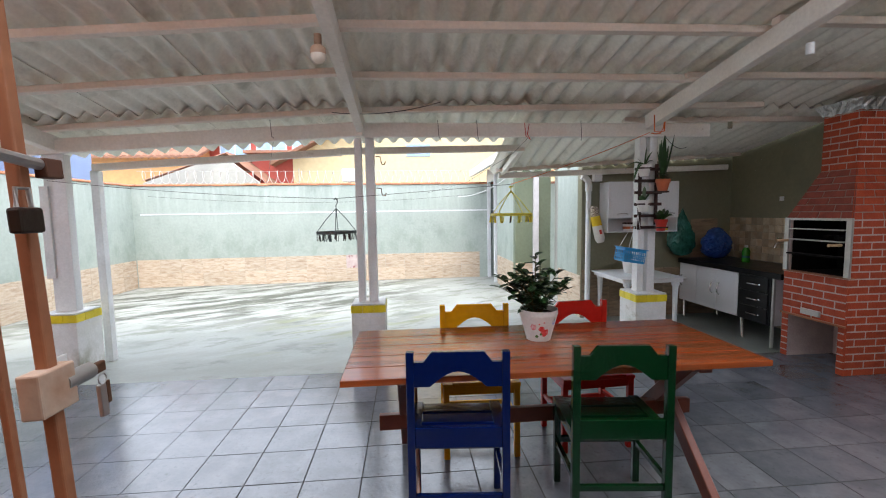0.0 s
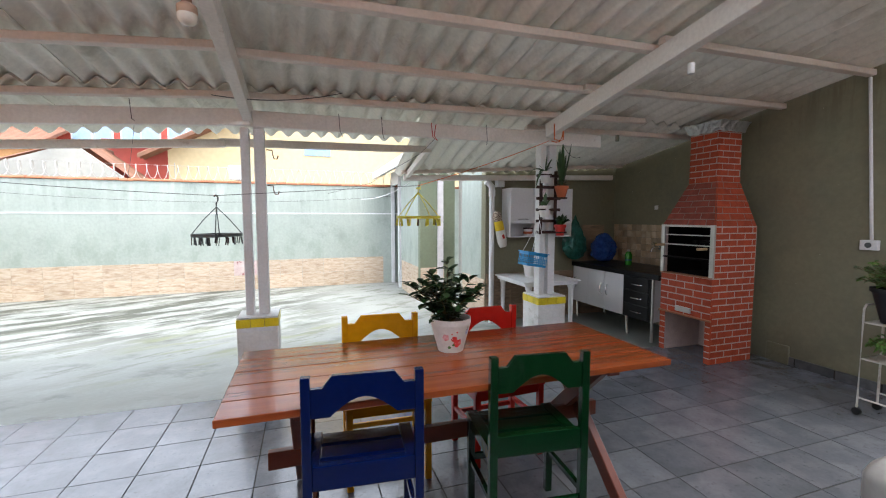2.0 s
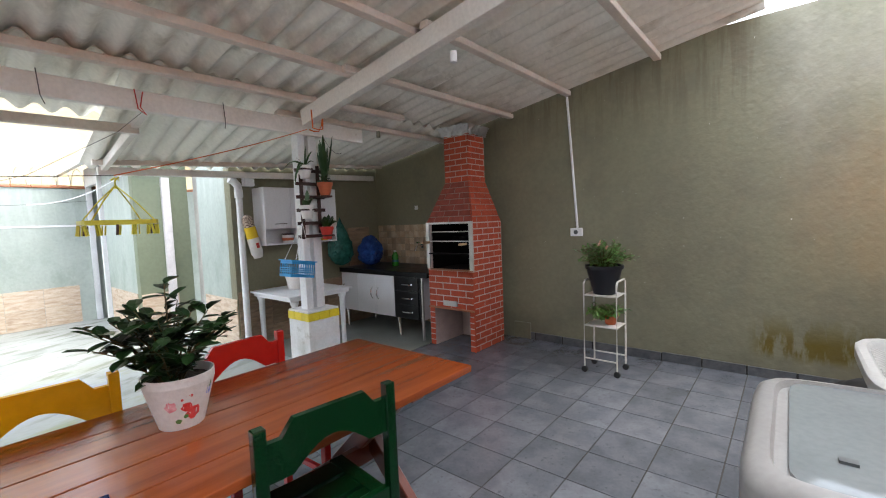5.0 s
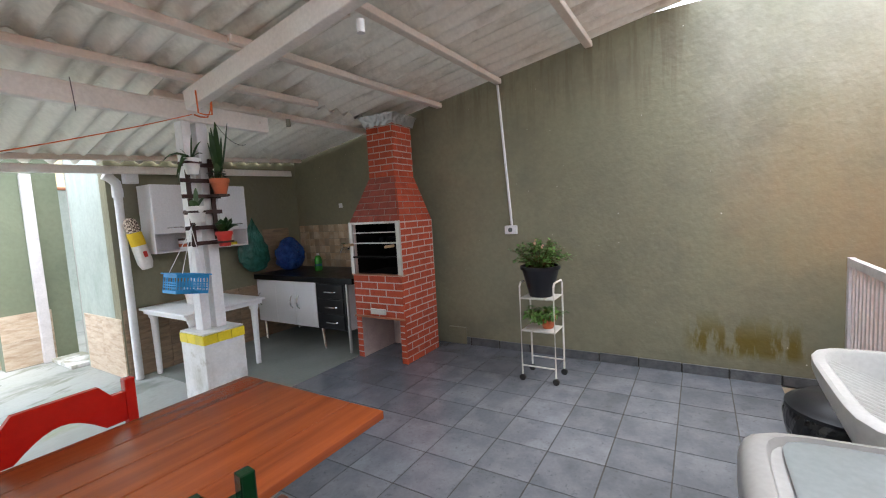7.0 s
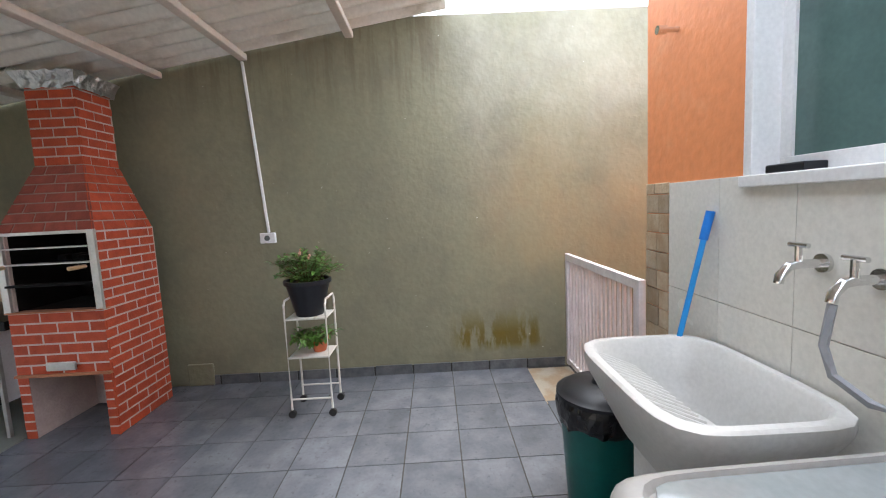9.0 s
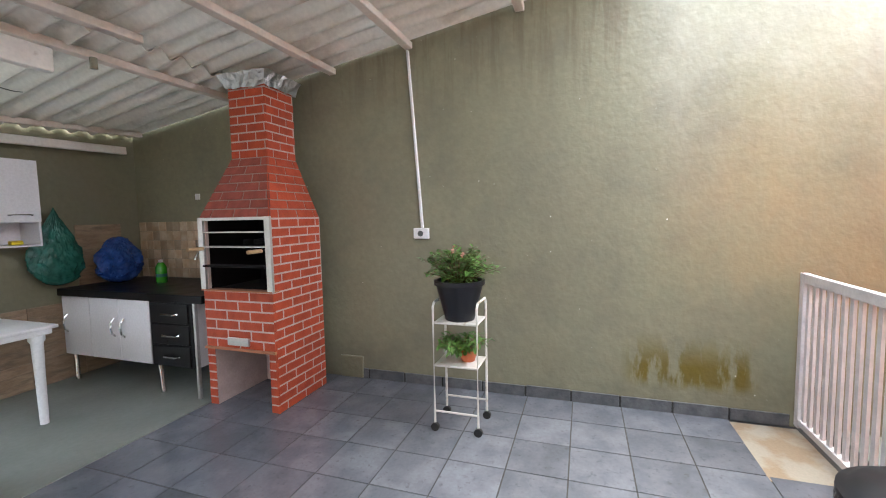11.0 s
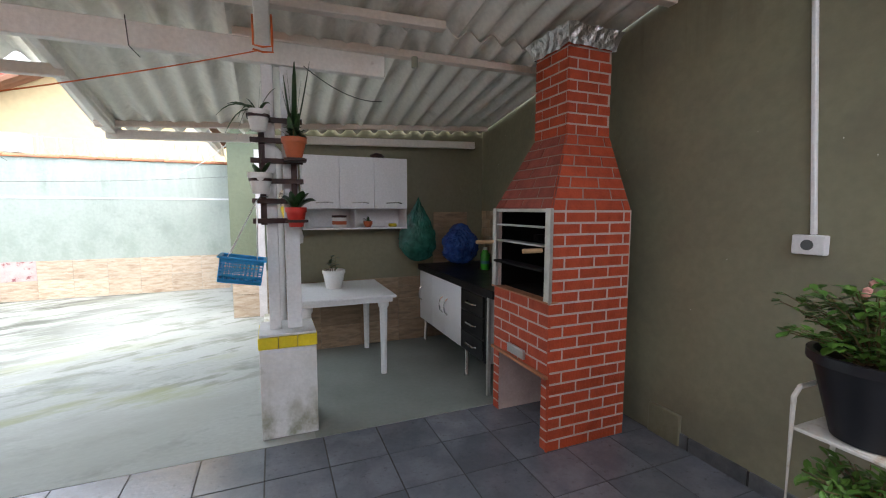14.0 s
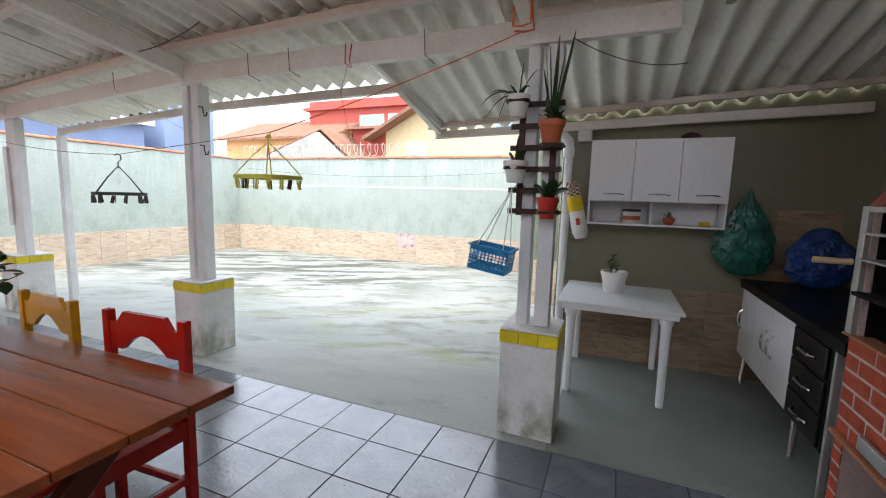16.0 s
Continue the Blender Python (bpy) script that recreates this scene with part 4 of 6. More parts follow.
def leaves(parent, base, n, spread, height, leaf, material, rng, stem_r=0.004, droop=0.35, wide=0.45, per=9):
    """Stems that fan out from a pot, each set with folded leaves."""
    sb, lb = bmesh.new(), bmesh.new()
    for i in range(n):
        a = rng.uniform(0, 2 * math.pi)
        out = spread * math.sqrt(rng.random())
        h = height * rng.uniform(0.55, 1.0) * (1 - 0.35 * out / spread)
        p0 = Vector(base) + Vector((math.cos(a), math.sin(a), 0)) * 0.03 * rng.random()
        p2 = Vector(base) + Vector((math.cos(a) * out, math.sin(a) * out, h))
        p1 = (p0 + p2) / 2 + Vector((0, 0, h * 0.2))
        pts = [p0, p0.lerp(p1, 0.5), p1, p1.lerp(p2, 0.5), p2]
        tube(sb, pts, stem_r, 5, r_end=stem_r * 0.4)
        for j in range(per):
            t = 0.14 + 0.86 * j / (per - 1)
            q = p0.lerp(p1, t * 2) if t < 0.5 else p1.lerp(p2, t * 2 - 1)
            ang = rng.uniform(0, 2 * math.pi)
            d = Vector((math.cos(ang), math.sin(ang), rng.uniform(-droop, 0.8))).normalized()
            side = d.cross(Vector((0, 0, 1))).normalized()
            up = side.cross(d)
            s = leaf * rng.uniform(0.7, 1.15)
            prof = [(0, 0), (0.22, 0.30), (0.5, 0.50), (0.78, 0.40), (1, 0)]
            bend = rng.uniform(0.02, 0.22)
            mid = [lb.verts.new(q + d * s * x - up * bend * s * x * x) for x, _ in prof]
            for sg in (-1, 1):
                edge = [lb.verts.new(q + d * s * x + side * sg * s * wide * y + up * s * (0.07 - bend * x * x)) for x, y in prof[1:4]]
                lb.faces.new((mid[0], mid[1], edge[0]))
                lb.faces.new((mid[1], mid[2], edge[1], edge[0]))
                lb.faces.new((mid[2], mid[3], edge[2], edge[1]))
                lb.faces.new((mid[3], mid[4], edge[2]))
    part("stem", sb, M_STEM, parent)
    part("foliage", lb, material, parent, smooth=False)


rng = random.Random(4)
p = pot("potted_plant", (3.06, 3.965, TZ), 0.072, 0.115, 0.19, M_POTWHITE, "white pot with printed red roses and a leafy dark green shrub", "potted plant", 0.001)
leaves(p, (-0.02, 0, 0.15), 34, 0.25, 0.38, 0.078, M_LEAF, rng, per=10, wide=0.56)
p = pot("potted_plant", (6.53, 3.61, 0.75), 0.10, 0.16, 0.27, M_POTBLACK, "black plastic pot with a flowering bright green shrub, on top", "potted plant", 0.014)
leaves(p, (0, 0, 0.22), 60, 0.29, 0.31, 0.045, M_LEAF_L, rng, per=15, wide=0.6)
fb_ = bmesh.new()
for i in range(5):
    bmesh.ops.create_icosphere(fb_, subdivisions=1, radius=0.014, matrix=pose(rng.uniform(-0.06, 0.06), rng.uniform(-0.1, 0.05), 0.43 + rng.uniform(-0.02, 0.06)))
part("blossoms", fb_, mat("pale_pink_petal", (0.7, 0.35, 0.3), rough=0.7), p, "pale pink blossoms", kind="stuff")
p = pot("potted_plant", (6.54, 3.56, 0.46), 0.045, 0.07, 0.11, M_POTTERRA, "small terracotta pot with trailing green plant, on the trolley's middle shelf", "potted plant", 0.006)
leaves(p, (-0.03, 0.03, 0.07), 44, 0.19, 0.13, 0.055, M_LEAF_L, rng, droop=1.2)
p = pot("potted_plant", (5.33, 7.0, 0.72), 0.075, 0.10, 0.175, M_POTWHITE, "white ribbed plastic pot with a thin sprig, on the white table", "potted plant", 0.006)
leaves(p, (0, 0, 0.12), 4, 0.06, 0.26, 0.07, M_LEAF, rng, per=6)

# ---- laundry corner ----


def round_box(rings, pw=6, n=48):
    """A moulded body: rounded rectangles (half x, half y, z, centre y, rise towards -y) one on another."""
    bm = bmesh.new()
    rs = []
    for w, d, z, oy, rise in rings:
        r = []
        for i in range(n):
            a = 2 * math.pi * i / n
            c, s = math.cos(a), math.sin(a)
            k = (abs(c) ** pw + abs(s) ** pw) ** (-1 / pw)
            y = s * k * d
            r.append(bm.verts.new((c * k * w, y + oy, z - rise * (y + oy))))
        rs.append(r)
    for a, b in zip(rs, rs[1:]):
        for i in range(n):
            bm.faces.new((a[i], a[(i + 1) % n], b[(i + 1) % n], b[i]))
    bm.faces.new(rs[0][::-1]), bm.faces.new(rs[-1])
    bmesh.ops.recalc_face_normals(bm, faces=bm.faces)
    return bm


M_WASHER = mat("white_enamel", (0.30, 0.295, 0.285), (0.275, 0.27, 0.262), rough=0.3, scale=3, bump=0.02)
wm = thing("washing_machine", (3.83, 1.965, 0.012), "white top-loading washing machine with a grey lid against the house wall", "washing machine")
part("body", round_box([(0.31, 0.33, 0.03, 0, 0), (0.32, 0.345, 0.10, 0, 0), (0.325, 0.35, 0.86, 0, 0)], 12), M_WASHER, wm, smooth=True)
part("top", round_box([(0.33, 0.36, 0.865, 0, 0), (0.342, 0.375, 0.88, 0, 0), (0.342, 0.375, 0.945, 0, 0.02), (0.336, 0.368, 0.968, 0, 0.03), (0.318, 0.35, 0.982, 0, 0.03),
                       (0.305, 0.325, 0.984, 0.0, 0.03), (0.298, 0.318, 0.966, 0.0, 0.03)], 9, 96), M_WASHER, wm, smooth=True)
M_LID = mat("lid_grey", (0.21, 0.235, 0.24), (0.19, 0.215, 0.22), rough=0.10, bump=0, spec=0.6)
lid_ = part("lid", round_box([(0.296, 0.288, 0.964, 0.005, 0.03), (0.296, 0.288, 0.977, 0.005, 0.03), (0.290, 0.282, 0.979, 0.005, 0.03), (0.24, 0.20, 0.974, -0.02, 0.03)], 14, 96), M_LID, wm, "pale grey lid", smooth=True)
part("lid_window", round_box([(0.20, 0.15, 0.974, -0.04, 0.03), (0.195, 0.145, 0.9765, -0.04, 0.03)], 2.8), mat("lid_blue", (0.10, 0.13, 0.16), rough=0.08, bump=0), lid_, "darker blue-grey window in the lid")
part("emblem", boxm(-0.17, -0.15, 0.185, 0.215, 0.966, 0.9755), M_GREYPL, lid_, "small dark square emblem")
part("console", round_box([(0.36, 0.06, 0.95, -0.30, 0), (0.36, 0.06, 1.05, -0.305, 0), (0.34, 0.04, 1.07, -0.31, 0)]), M_WASHER, wm, smooth=True)

tank = thing("laundry_sink", (4.80, 1.76, 0), "white laundry sink with ribbed washboard against the cream tiled wall", "sink")


def bowl(sx, sy, rim, zt, depth, taper):
    """A basin: outer skin, rim and inner skin, as rings of a rounded rectangle."""
    bm = bmesh.new()
    def ringp(w, d, z, oy=0, n=40, pw=5):
        out = []
        for i in range(n):
            a = 2 * math.pi * i / n
            c, s = math.cos(a), math.sin(a)
            k = (abs(c) ** pw + abs(s) ** pw) ** (-1 / pw)
            out.append(bm.verts.new((c * k * w, s * k * d + oy, z)))
        return out
    rings = [ringp(sx * taper, sy * taper, zt - depth - 0.03), ringp(sx * 0.93, sy * 0.93, zt - 0.10), ringp(sx, sy, zt - 0.045), ringp(sx, sy, zt - 0.008), ringp(sx - 0.01, sy - 0.01, zt),
             ringp(sx - rim + 0.01, sy - rim + 0.01, zt), ringp(sx - rim, sy - rim, zt - 0.01), ringp((sx - rim) * 0.9, (sy - rim) * 0.9, zt - depth * 0.6), ringp((sx - rim) * 0.7, (sy - rim) * 0.7, zt - depth)]
    for a, b in zip(rings, rings[1:]):
        for i in range(40):
            bm.faces.new((a[i], a[(i + 1) % 40], b[(i + 1) % 40], b[i]))
    bm.faces.new(rings[0][::-1]), bm.faces.new(rings[-1])
    bmesh.ops.recalc_face_normals(bm, faces=bm.faces)
    return bm


M_SINK = mat("sink_white", (0.60, 0.59, 0.56), (0.55, 0.54, 0.51), rough=0.3, scale=3, bump=0.02)
part("basin", bowl(0.40, 0.285, 0.045, 0.90, 0.27, 0.6), M_SINK, tank, smooth=True)
board = part("washboard", boxm(-0.31, 0.31, -0.10, 0.10, -0.004, 0.0, bevel=0.001, m=pose(0, 0.145, 0.838, 24, 0, 0)), M_SINK, tank)
for i in range(15):
    x = -0.29 + i * 0.0415
    part("rib", tube(bmesh.new(), [(x, 0.05, 0.797), (x, 0.145, 0.840), (x, 0.235, 0.880)], 0.007, 6), M_SINK, board)
part("pedestal", boxm(-0.12, 0.12, -0.15, 0.15, 0, 0.62, bevel=0.02), M_WHITEPL, tank)

bin_ = thing("bin", (5.30, 1.87, 0), "dark green round bin with black bag and lid beside the sink", "bin")
part("body", lathe(bmesh.new(), [(0, 0), (0.165, 0), (0.20, 0.56), (0, 0.56)], 32), M_BINGREEN, bin_, smooth=True)
bb = bmesh.new()
rr = []
for lvl, (r, z) in enumerate(((0.203, 0.47), (0.214, 0.50), (0.216, 0.56), (0.206, 0.60))):
    rr.append([bb.verts.new(((r + rng.uniform(-0.004, 0.006)) * math.cos(2 * math.pi * i / 48), (r + rng.uniform(-0.004, 0.006)) * math.sin(2 * math.pi * i / 48), z + (rng.uniform(-0.02, 0.01) if lvl == 0 else 0))) for i in range(48)])
for a, b in zip(rr, rr[1:]):
    for i in range(48):
        bb.faces.new((a[i], a[(i + 1) % 48], b[(i + 1) % 48], b[i]))
part("bag", bb, M_BAGBLACK, bin_, "crumpled black bag edge")
lid = part("lid", lathe(bmesh.new(), [(0.215, 0.59), (0.215, 0.605), (0.19, 0.615), (0.17, 0.632), (0.05, 0.645), (0.045, 0.66), (0.03, 0.668), (0, 0.668)], 32), M_POTBLACK, bin_, "black ribbed lid", smooth=True)

gate = thing("gate", (0, 1.47, 0), "low white metal bar gate across the side passage", "gate")
GX0, GX1 = 5.72, EX - 0.04
part("top_rail", boxm(GX0 + 0.04, GX1 - 0.05, -0.02, 0.02, 0.98, 1.04, bevel=0.003), M_GATEWHITE, gate)
part("bottom_rail", boxm(GX0 + 0.04, GX1 - 0.05, -0.02, 0.02, 0.05, 0.09, bevel=0.003), M_GATEWHITE, gate)
part("stile", boxm(GX1 - 0.05, GX1, -0.021, 0.021, 0.03, 1.042, bevel=0.003), M_GATEWHITE, gate)
part("stile", boxm(GX0, GX0 + 0.04, -0.021, 0.021, 0.03, 1.042, bevel=0.003), M_GATEWHITE, gate)
n = 17
for i in range(n):
    xx = GX0 + 0.08 + i * (GX1 - GX0 - 0.16) / (n - 1)
    part("bar", boxm(xx - 0.016, xx + 0.016, -0.008, 0.008, 0.09, 0.98), M_GATEWHITE, gate)

# ---- brown steel door leaf in the doorway ----
leaf = thing("metal_door", (1.72, HY, 0), "open brown painted steel grille door with lock and keys", "door")
leaf.matrix_world = pose(1.72, HY, 1.9) @ pose(0, 0, 0, 0, -2.6, 0) @ pose(0, 0, -1.9)
part("stile", boxm(0.002, 0.020, 0.644, 0.662, 0.02, 2.1, bevel=0.003), M_BROWNSTEEL, leaf)
part("bar", boxm(0.004, 0.014, 0.586, 0.596, 0.02, 2.1, bevel=0.002), M_BROWNSTEEL, leaf)
part("stile", boxm(0.0, 0.03, 0.0, 0.03, 0.02, 2.1, bevel=0.003), M_BROWNSTEEL, leaf)
for z in (0.02, 2.05):
    part("rail", boxm(0.002, 0.022, 0.03, 0.640, z, z + 0.04, bevel=0.003), M_BROWNSTEEL, leaf)
part("latch_bar", tube(bmesh.new(), [(0.032, 0.50, 1.675), (0.032, 0.675, 1.655)], 0.008, 10), M_STEEL, leaf, "sliding latch bar")
part("latch_end", boxm(0.024, 0.042, 0.662, 0.690, 1.638, 1.665, bevel=0.002), mat("rust", (0.12, 0.05, 0.03), rough=0.8), leaf, "rusty bracket")
pl = part("padlock", boxm(0.025, 0.042, 0.610, 0.648, 1.563, 1.597, bevel=0.004), mat("aged_padlock", (0.03, 0.018, 0.012), rough=0.5, metal=0.3), leaf, "dark aged padlock")
part("shackle", tube(bmesh.new(), [(0.033, 0.618, 1.597), (0.033, 0.62, 1.622), (0.033, 0.638, 1.622), (0.033, 0.640, 1.597)], 0.003), M_STEEL, pl)
part("lock_box", boxm(-0.002, 0.028, 0.618, 0.680, 1.312, 1.375, bevel=0.003), mat("worn_cream_steel", (0.55, 0.42, 0.33), (0.38, 0.20, 0.12), rough=0.5, scale=14, bump=0.1), leaf, "worn cream lock box")
part("lock_plate", boxm(0.0, 0.003, 0.680, 0.700, 1.305, 1.38, bevel=0.001), M_WHITEPL, leaf)
cy = part("lock_cylinder", tube(bmesh.new(), [(0.018, 0.665, 1.345), (0.018, 0.718, 1.345)], 0.013, 16), M_STEEL, leaf, smooth=True)
part("key", boxm(0.013, 0.023, 0.718, 0.748, 1.334, 1.352, bevel=0.003), mat("bronze_key", (0.20, 0.10, 0.06), rough=0.4, metal=0.7), cy, "bronze key")
part("key_ring", tube(bmesh.new(), [(0.018, 0.742 + 0.009 * math.sin(i * math.pi / 5), 1.322 + 0.009 * math.cos(i * math.pi / 5)) for i in range(11)], 0.0012, 6), M_STEEL, cy)
part("key", boxm(0.014, 0.022, 0.730, 0.744, 1.262, 1.315, bevel=0.002), M_STEEL, cy)
part("key", boxm(0.016, 0.020, 0.747, 0.756, 1.278, 1.316, bevel=0.002), mat("bronze_key", (0.2, 0.1, 0.06)), cy, "bronze key")

# ---- neighbours beyond the yard ----


def tiled_roof(bm, x0, x1, y0, z0, y1, z1, step=0.22):
    """A pitched roof of half-round tiles running up the slope."""
    n = max(2, int((x1 - x0) / step * 4))
    lo, hi = [], []
    for i in range(n + 1):
        x = x0 + (x1 - x0) * i / n
        dz = 0.05 * abs(math.sin(math.pi * (x - x0) / step))
        lo.append(bm.verts.new((x, y0, z0 + dz)))
        hi.append(bm.verts.new((x, y1, z1 + dz)))
    for i in range(n):
        bm.faces.new((lo[i], lo[i + 1], hi[i + 1], hi[i]))
    return bm


def house(label, x0, x1, y0, y1, h, rise, material, m, over=0.4):
    """A gabled house, ridge along its own y."""
    hs = thing("house", (0, 0, 0), label, "house")
    hs.matrix_world = m
    part("wall", prism(bmesh.new(), [(x0, 0), (x1, 0), (x1, h), ((x0 + x1) / 2, h + rise), (x0, h)], 1, y0, y1), material, hs)
    xm = (x0 + x1) / 2
    for s, xe in ((-1, x0 - over), (1, x1 + over)):
        slope = rise / (xm - x0)
        b = bmesh.new()
        tiled_roof(b, y0 - over, y1 + over, 0, h - over * slope + 0.06, abs(xe - xm), h + rise + 0.06)
        for v in b.verts:
            yy, t = v.co.x, v.co.y
            v.co = Vector((xe + (xm - xe) * (t / abs(xe - xm)), yy, v.co.z))
        r = bmesh.ops.extrude_face_region(b, geom=b.faces[:])
        bmesh.ops.translate(b, verts=[g for g in r["geom"] if isinstance(g, bmesh.types.BMVert)], vec=(0, 0, -0.09))
        bmesh.ops.recalc_face_normals(b, faces=b.faces)
        part("roof", b, M_ROOFTILE, hs)
    return hs


yel = house("yellow gabled house with an old tiled roof behind the north wall", -0.95, 7.5, 0, 8, 3.25, 2.2, M_FARYELLOW, pose(0, 14.0, 0), 0.5)
part("window", boxm(2.3, 3.0, -0.03, 0.0, 3.25, 3.6), M_GLASSBLUE, yel, "small blue-grey window")
tk = thing("water_tank", (0.86, 12.3, 0), "white plastic box on a pole behind the wall", "box")
part("post", boxm(-0.04, 0.04, -0.04, 0.04, 0, 2.4), M_STEEL, tk)
part("box", boxm(-0.17, 0.17, -0.12, 0.12, 2.4, 2.72, bevel=0.02), M_WHITEPL, tk)
house("orange rendered house with a tiled roof behind the wall", 0, 4.5, 0, 5.5, 3.75, 0.9, M_FARORANGE, pose(-5.2, 17, 0, 0, 0, 90))
leanto = thing("shed", (0, 12.7, 0), "grey rendered gable wall with a tiled roof behind the north wall", "shed")
part("wall", prism(bmesh.new(), [(-4.3, 0), (-4.3, 2.45), (-2.35, 3.12), (-1.5, 2.45), (-1.5, 0)], 1, 0, 0.15), M_FARGREY, leanto)
b = bmesh.new()
tiled_roof(b, 0.1, 3.5, 0, 2.5, 2.1, 3.2)
for v in b.verts:
    v.co = Vector((-4.4 + v.co.y, v.co.x, v.co.z))
part("roof", b, M_ROOFTILE, leanto)
b = bmesh.new()
tiled_roof(b, 0.1, 3.5, 0, 3.2, 1.0, 2.4)
for v in b.verts:
    v.co = Vector((-2.3 + v.co.y, v.co.x, v.co.z))
part("roof", b, M_ROOFTILE, leanto)
lowred = thing("annex", (-1.35, 14.05, 0), "low red rendered wall between the houses", "annex")
part("wall", boxm(-0.75, 0.40, 0, 3, 0, 3.35), M_FARRED, lowred)
part("roof", boxm(-0.9, 0.42, -0.25, 3, 3.35, 3.42), M_ROOFTILE, lowred)
red = thing("apartment_building", (-4.2, 18.5, 0), "red rendered building with blue glazed windows behind the houses", "building")
part("wall", boxm(-3.2, 3.4, 0, 8, 0, 5.4), M_FARRED, red)
part("cornice", boxm(-3.4, 3.6, -0.2, 8.2, 5.0, 5.12), M_FARRED, red)
for i in range(3):
    x0 = -0.6 + i * 1.35
    w = part("window", boxm(x0, x0 + 1.15, -0.05, 0.02, 3.85, 4.72), M_WHITEPL, red)
    part("pane", boxm(x0 + 0.05, x0 + 0.55, -0.07, -0.051, 3.9, 4.67), M_GLASSBLUE, w)
    part("pane", boxm(x0 + 0.60, x0 + 1.10, -0.07, -0.051, 3.9, 4.67), M_GLASSBLUE, w)
blue = thing("house", (-4.6, 4, 0), "blue-grey neighbouring house with a white fascia and dark roof", "house")
part("wall", boxm(-5, 0, 0, 5.6, 0, 2.85), M_SKYBLUE, blue)
part("fascia", boxm(-5.1, 0.25, -0.1, 5.7, 2.85, 2.97), M_WHITEPL, blue)
part("roof", boxm(-5.1, -0.1, -0.1, 5.7, 2.97, 3.2), M_GREYDARK, blue)
part("stair_tower", boxm(-3, 0.1, 6.0, 7.3, 0, 4.6), M_SKYBLUE, blue, "taller blue-grey tower")
side = thing("side_roof", (0, 0, 0), "small tiled roof with white fascia over the side rooms", "roof", kind="structure")
b = bmesh.new()
tiled_roof(b, 8.9, 12.3, 0, 2.62, 2.6, 3.5)
for v in b.verts:
    v.co = Vector((3.98 + v.co.y, v.co.x, v.co.z))
part("tiles", b, M_ROOFTILE, side)
part("fascia", boxm(3.90, 3.97, 8.9, 12.3, 2.50, 2.66), M_WHITEPL, side)
part("fascia", prism(bmesh.new(), [(3.97, 2.52), (6.4, 3.36), (6.4, 3.50), (3.97, 2.66)], 1, 8.87, 8.90), M_WHITEPL, side)

# ---- wall finishes and fittings ----
cop = thing("wall_coping", (0, 0, 0), "weathered terracotta coping tiles along the boundary walls", "coping", kind="structure")
cb = bmesh.new()
prism(cb, [(-0.10, 0.0), (0.10, 0.0), (0.10, 0.02), (0.0, 0.055), (-0.10, 0.02)], 0, 0.0, 0.225)
me_cop = mesh_of("coping_tile", cb, M_TERRA)
for i in range(44):
    o = new("coping_tile", me_cop)
    o.parent = cop
    o.matrix_world = NM @ pose(-0.15 + i * 0.235, 0.075 + rng.uniform(-0.006, 0.006), 2.272 + rng.uniform(0, 0.006), 0, rng.uniform(-1.5, 1.5), rng.uniform(-2, 2))
for i in range(40):
    o = new("coping_tile", me_cop)
    o.parent = cop
    o.matrix_world = pose(WX - 0.075, 1.9 + i * 0.235, 2.272 + rng.uniform(0, 0.006), 0, 0, 90 + rng.uniform(-2, 2))

coil = thing("razor_wire", (0, 0, 0), "coiled galvanised razor wire along the top of the wall", "security wire")
coil.matrix_world = NM
cw = bmesh.new()
pts = []
N = 1150
M_WIRE = mat("bright_wire", (0.62, 0.60, 0.56), rough=0.5, metal=0.2, bump=0)
for i in range(N):
    a = i * 2 * math.pi / 24
    pts.append((0.2 + i * 8.6 / N, 0.075 + 0.14 * math.cos(a), 2.47 + 0.14 * math.sin(a) + 0.01 * math.sin(i * 0.13)))
tube(cw, pts, 0.0065, 4)
part("wire_coil", cw, M_WIRE, coil)
for i in range(6):
    part("bracket", tube(bmesh.new(), [(0.4 + i * 1.6, 0.075, 2.29), (0.4 + i * 1.6, 0.075, 2.66)], 0.008, 6), M_STEEL, coil)
part("strand", tube(bmesh.new(), [(0.1, 0.075, 2.61), (4.4, 0.075, 2.60), (8.7, 0.075, 2.61)], 0.003, 4), M_STEEL, coil)

# downpipe and gutter box
dp = thing("downpipe", (4.87, 7.33, 0), "white plastic rainwater downpipe with an elbow and gutter box", "downpipe")
part("pipe", tube(bmesh.new(), [(0, 0, 0.0), (0, 0, 1.0), (0, 0, 1.93)], 0.037, 16), M_POST, dp, smooth=True)
part("elbow", tube(bmesh.new(), [(0, 0, 1.93), (-0.005, 0, 2.0), (-0.05, 0, 2.05), (-0.10, 0, 2.075)], 0.045, 16), M_POST, dp, smooth=True)
part("collar", tube(bmesh.new(), [(0, 0, 1.86), (0, 0, 1.95)], 0.048, 16), M_POST, dp, smooth=True)
part("gutter_box", boxm(0.07, 0.19, -0.03, 0.06, 2.00, 2.14, bevel=0.008), M_POST, dp)

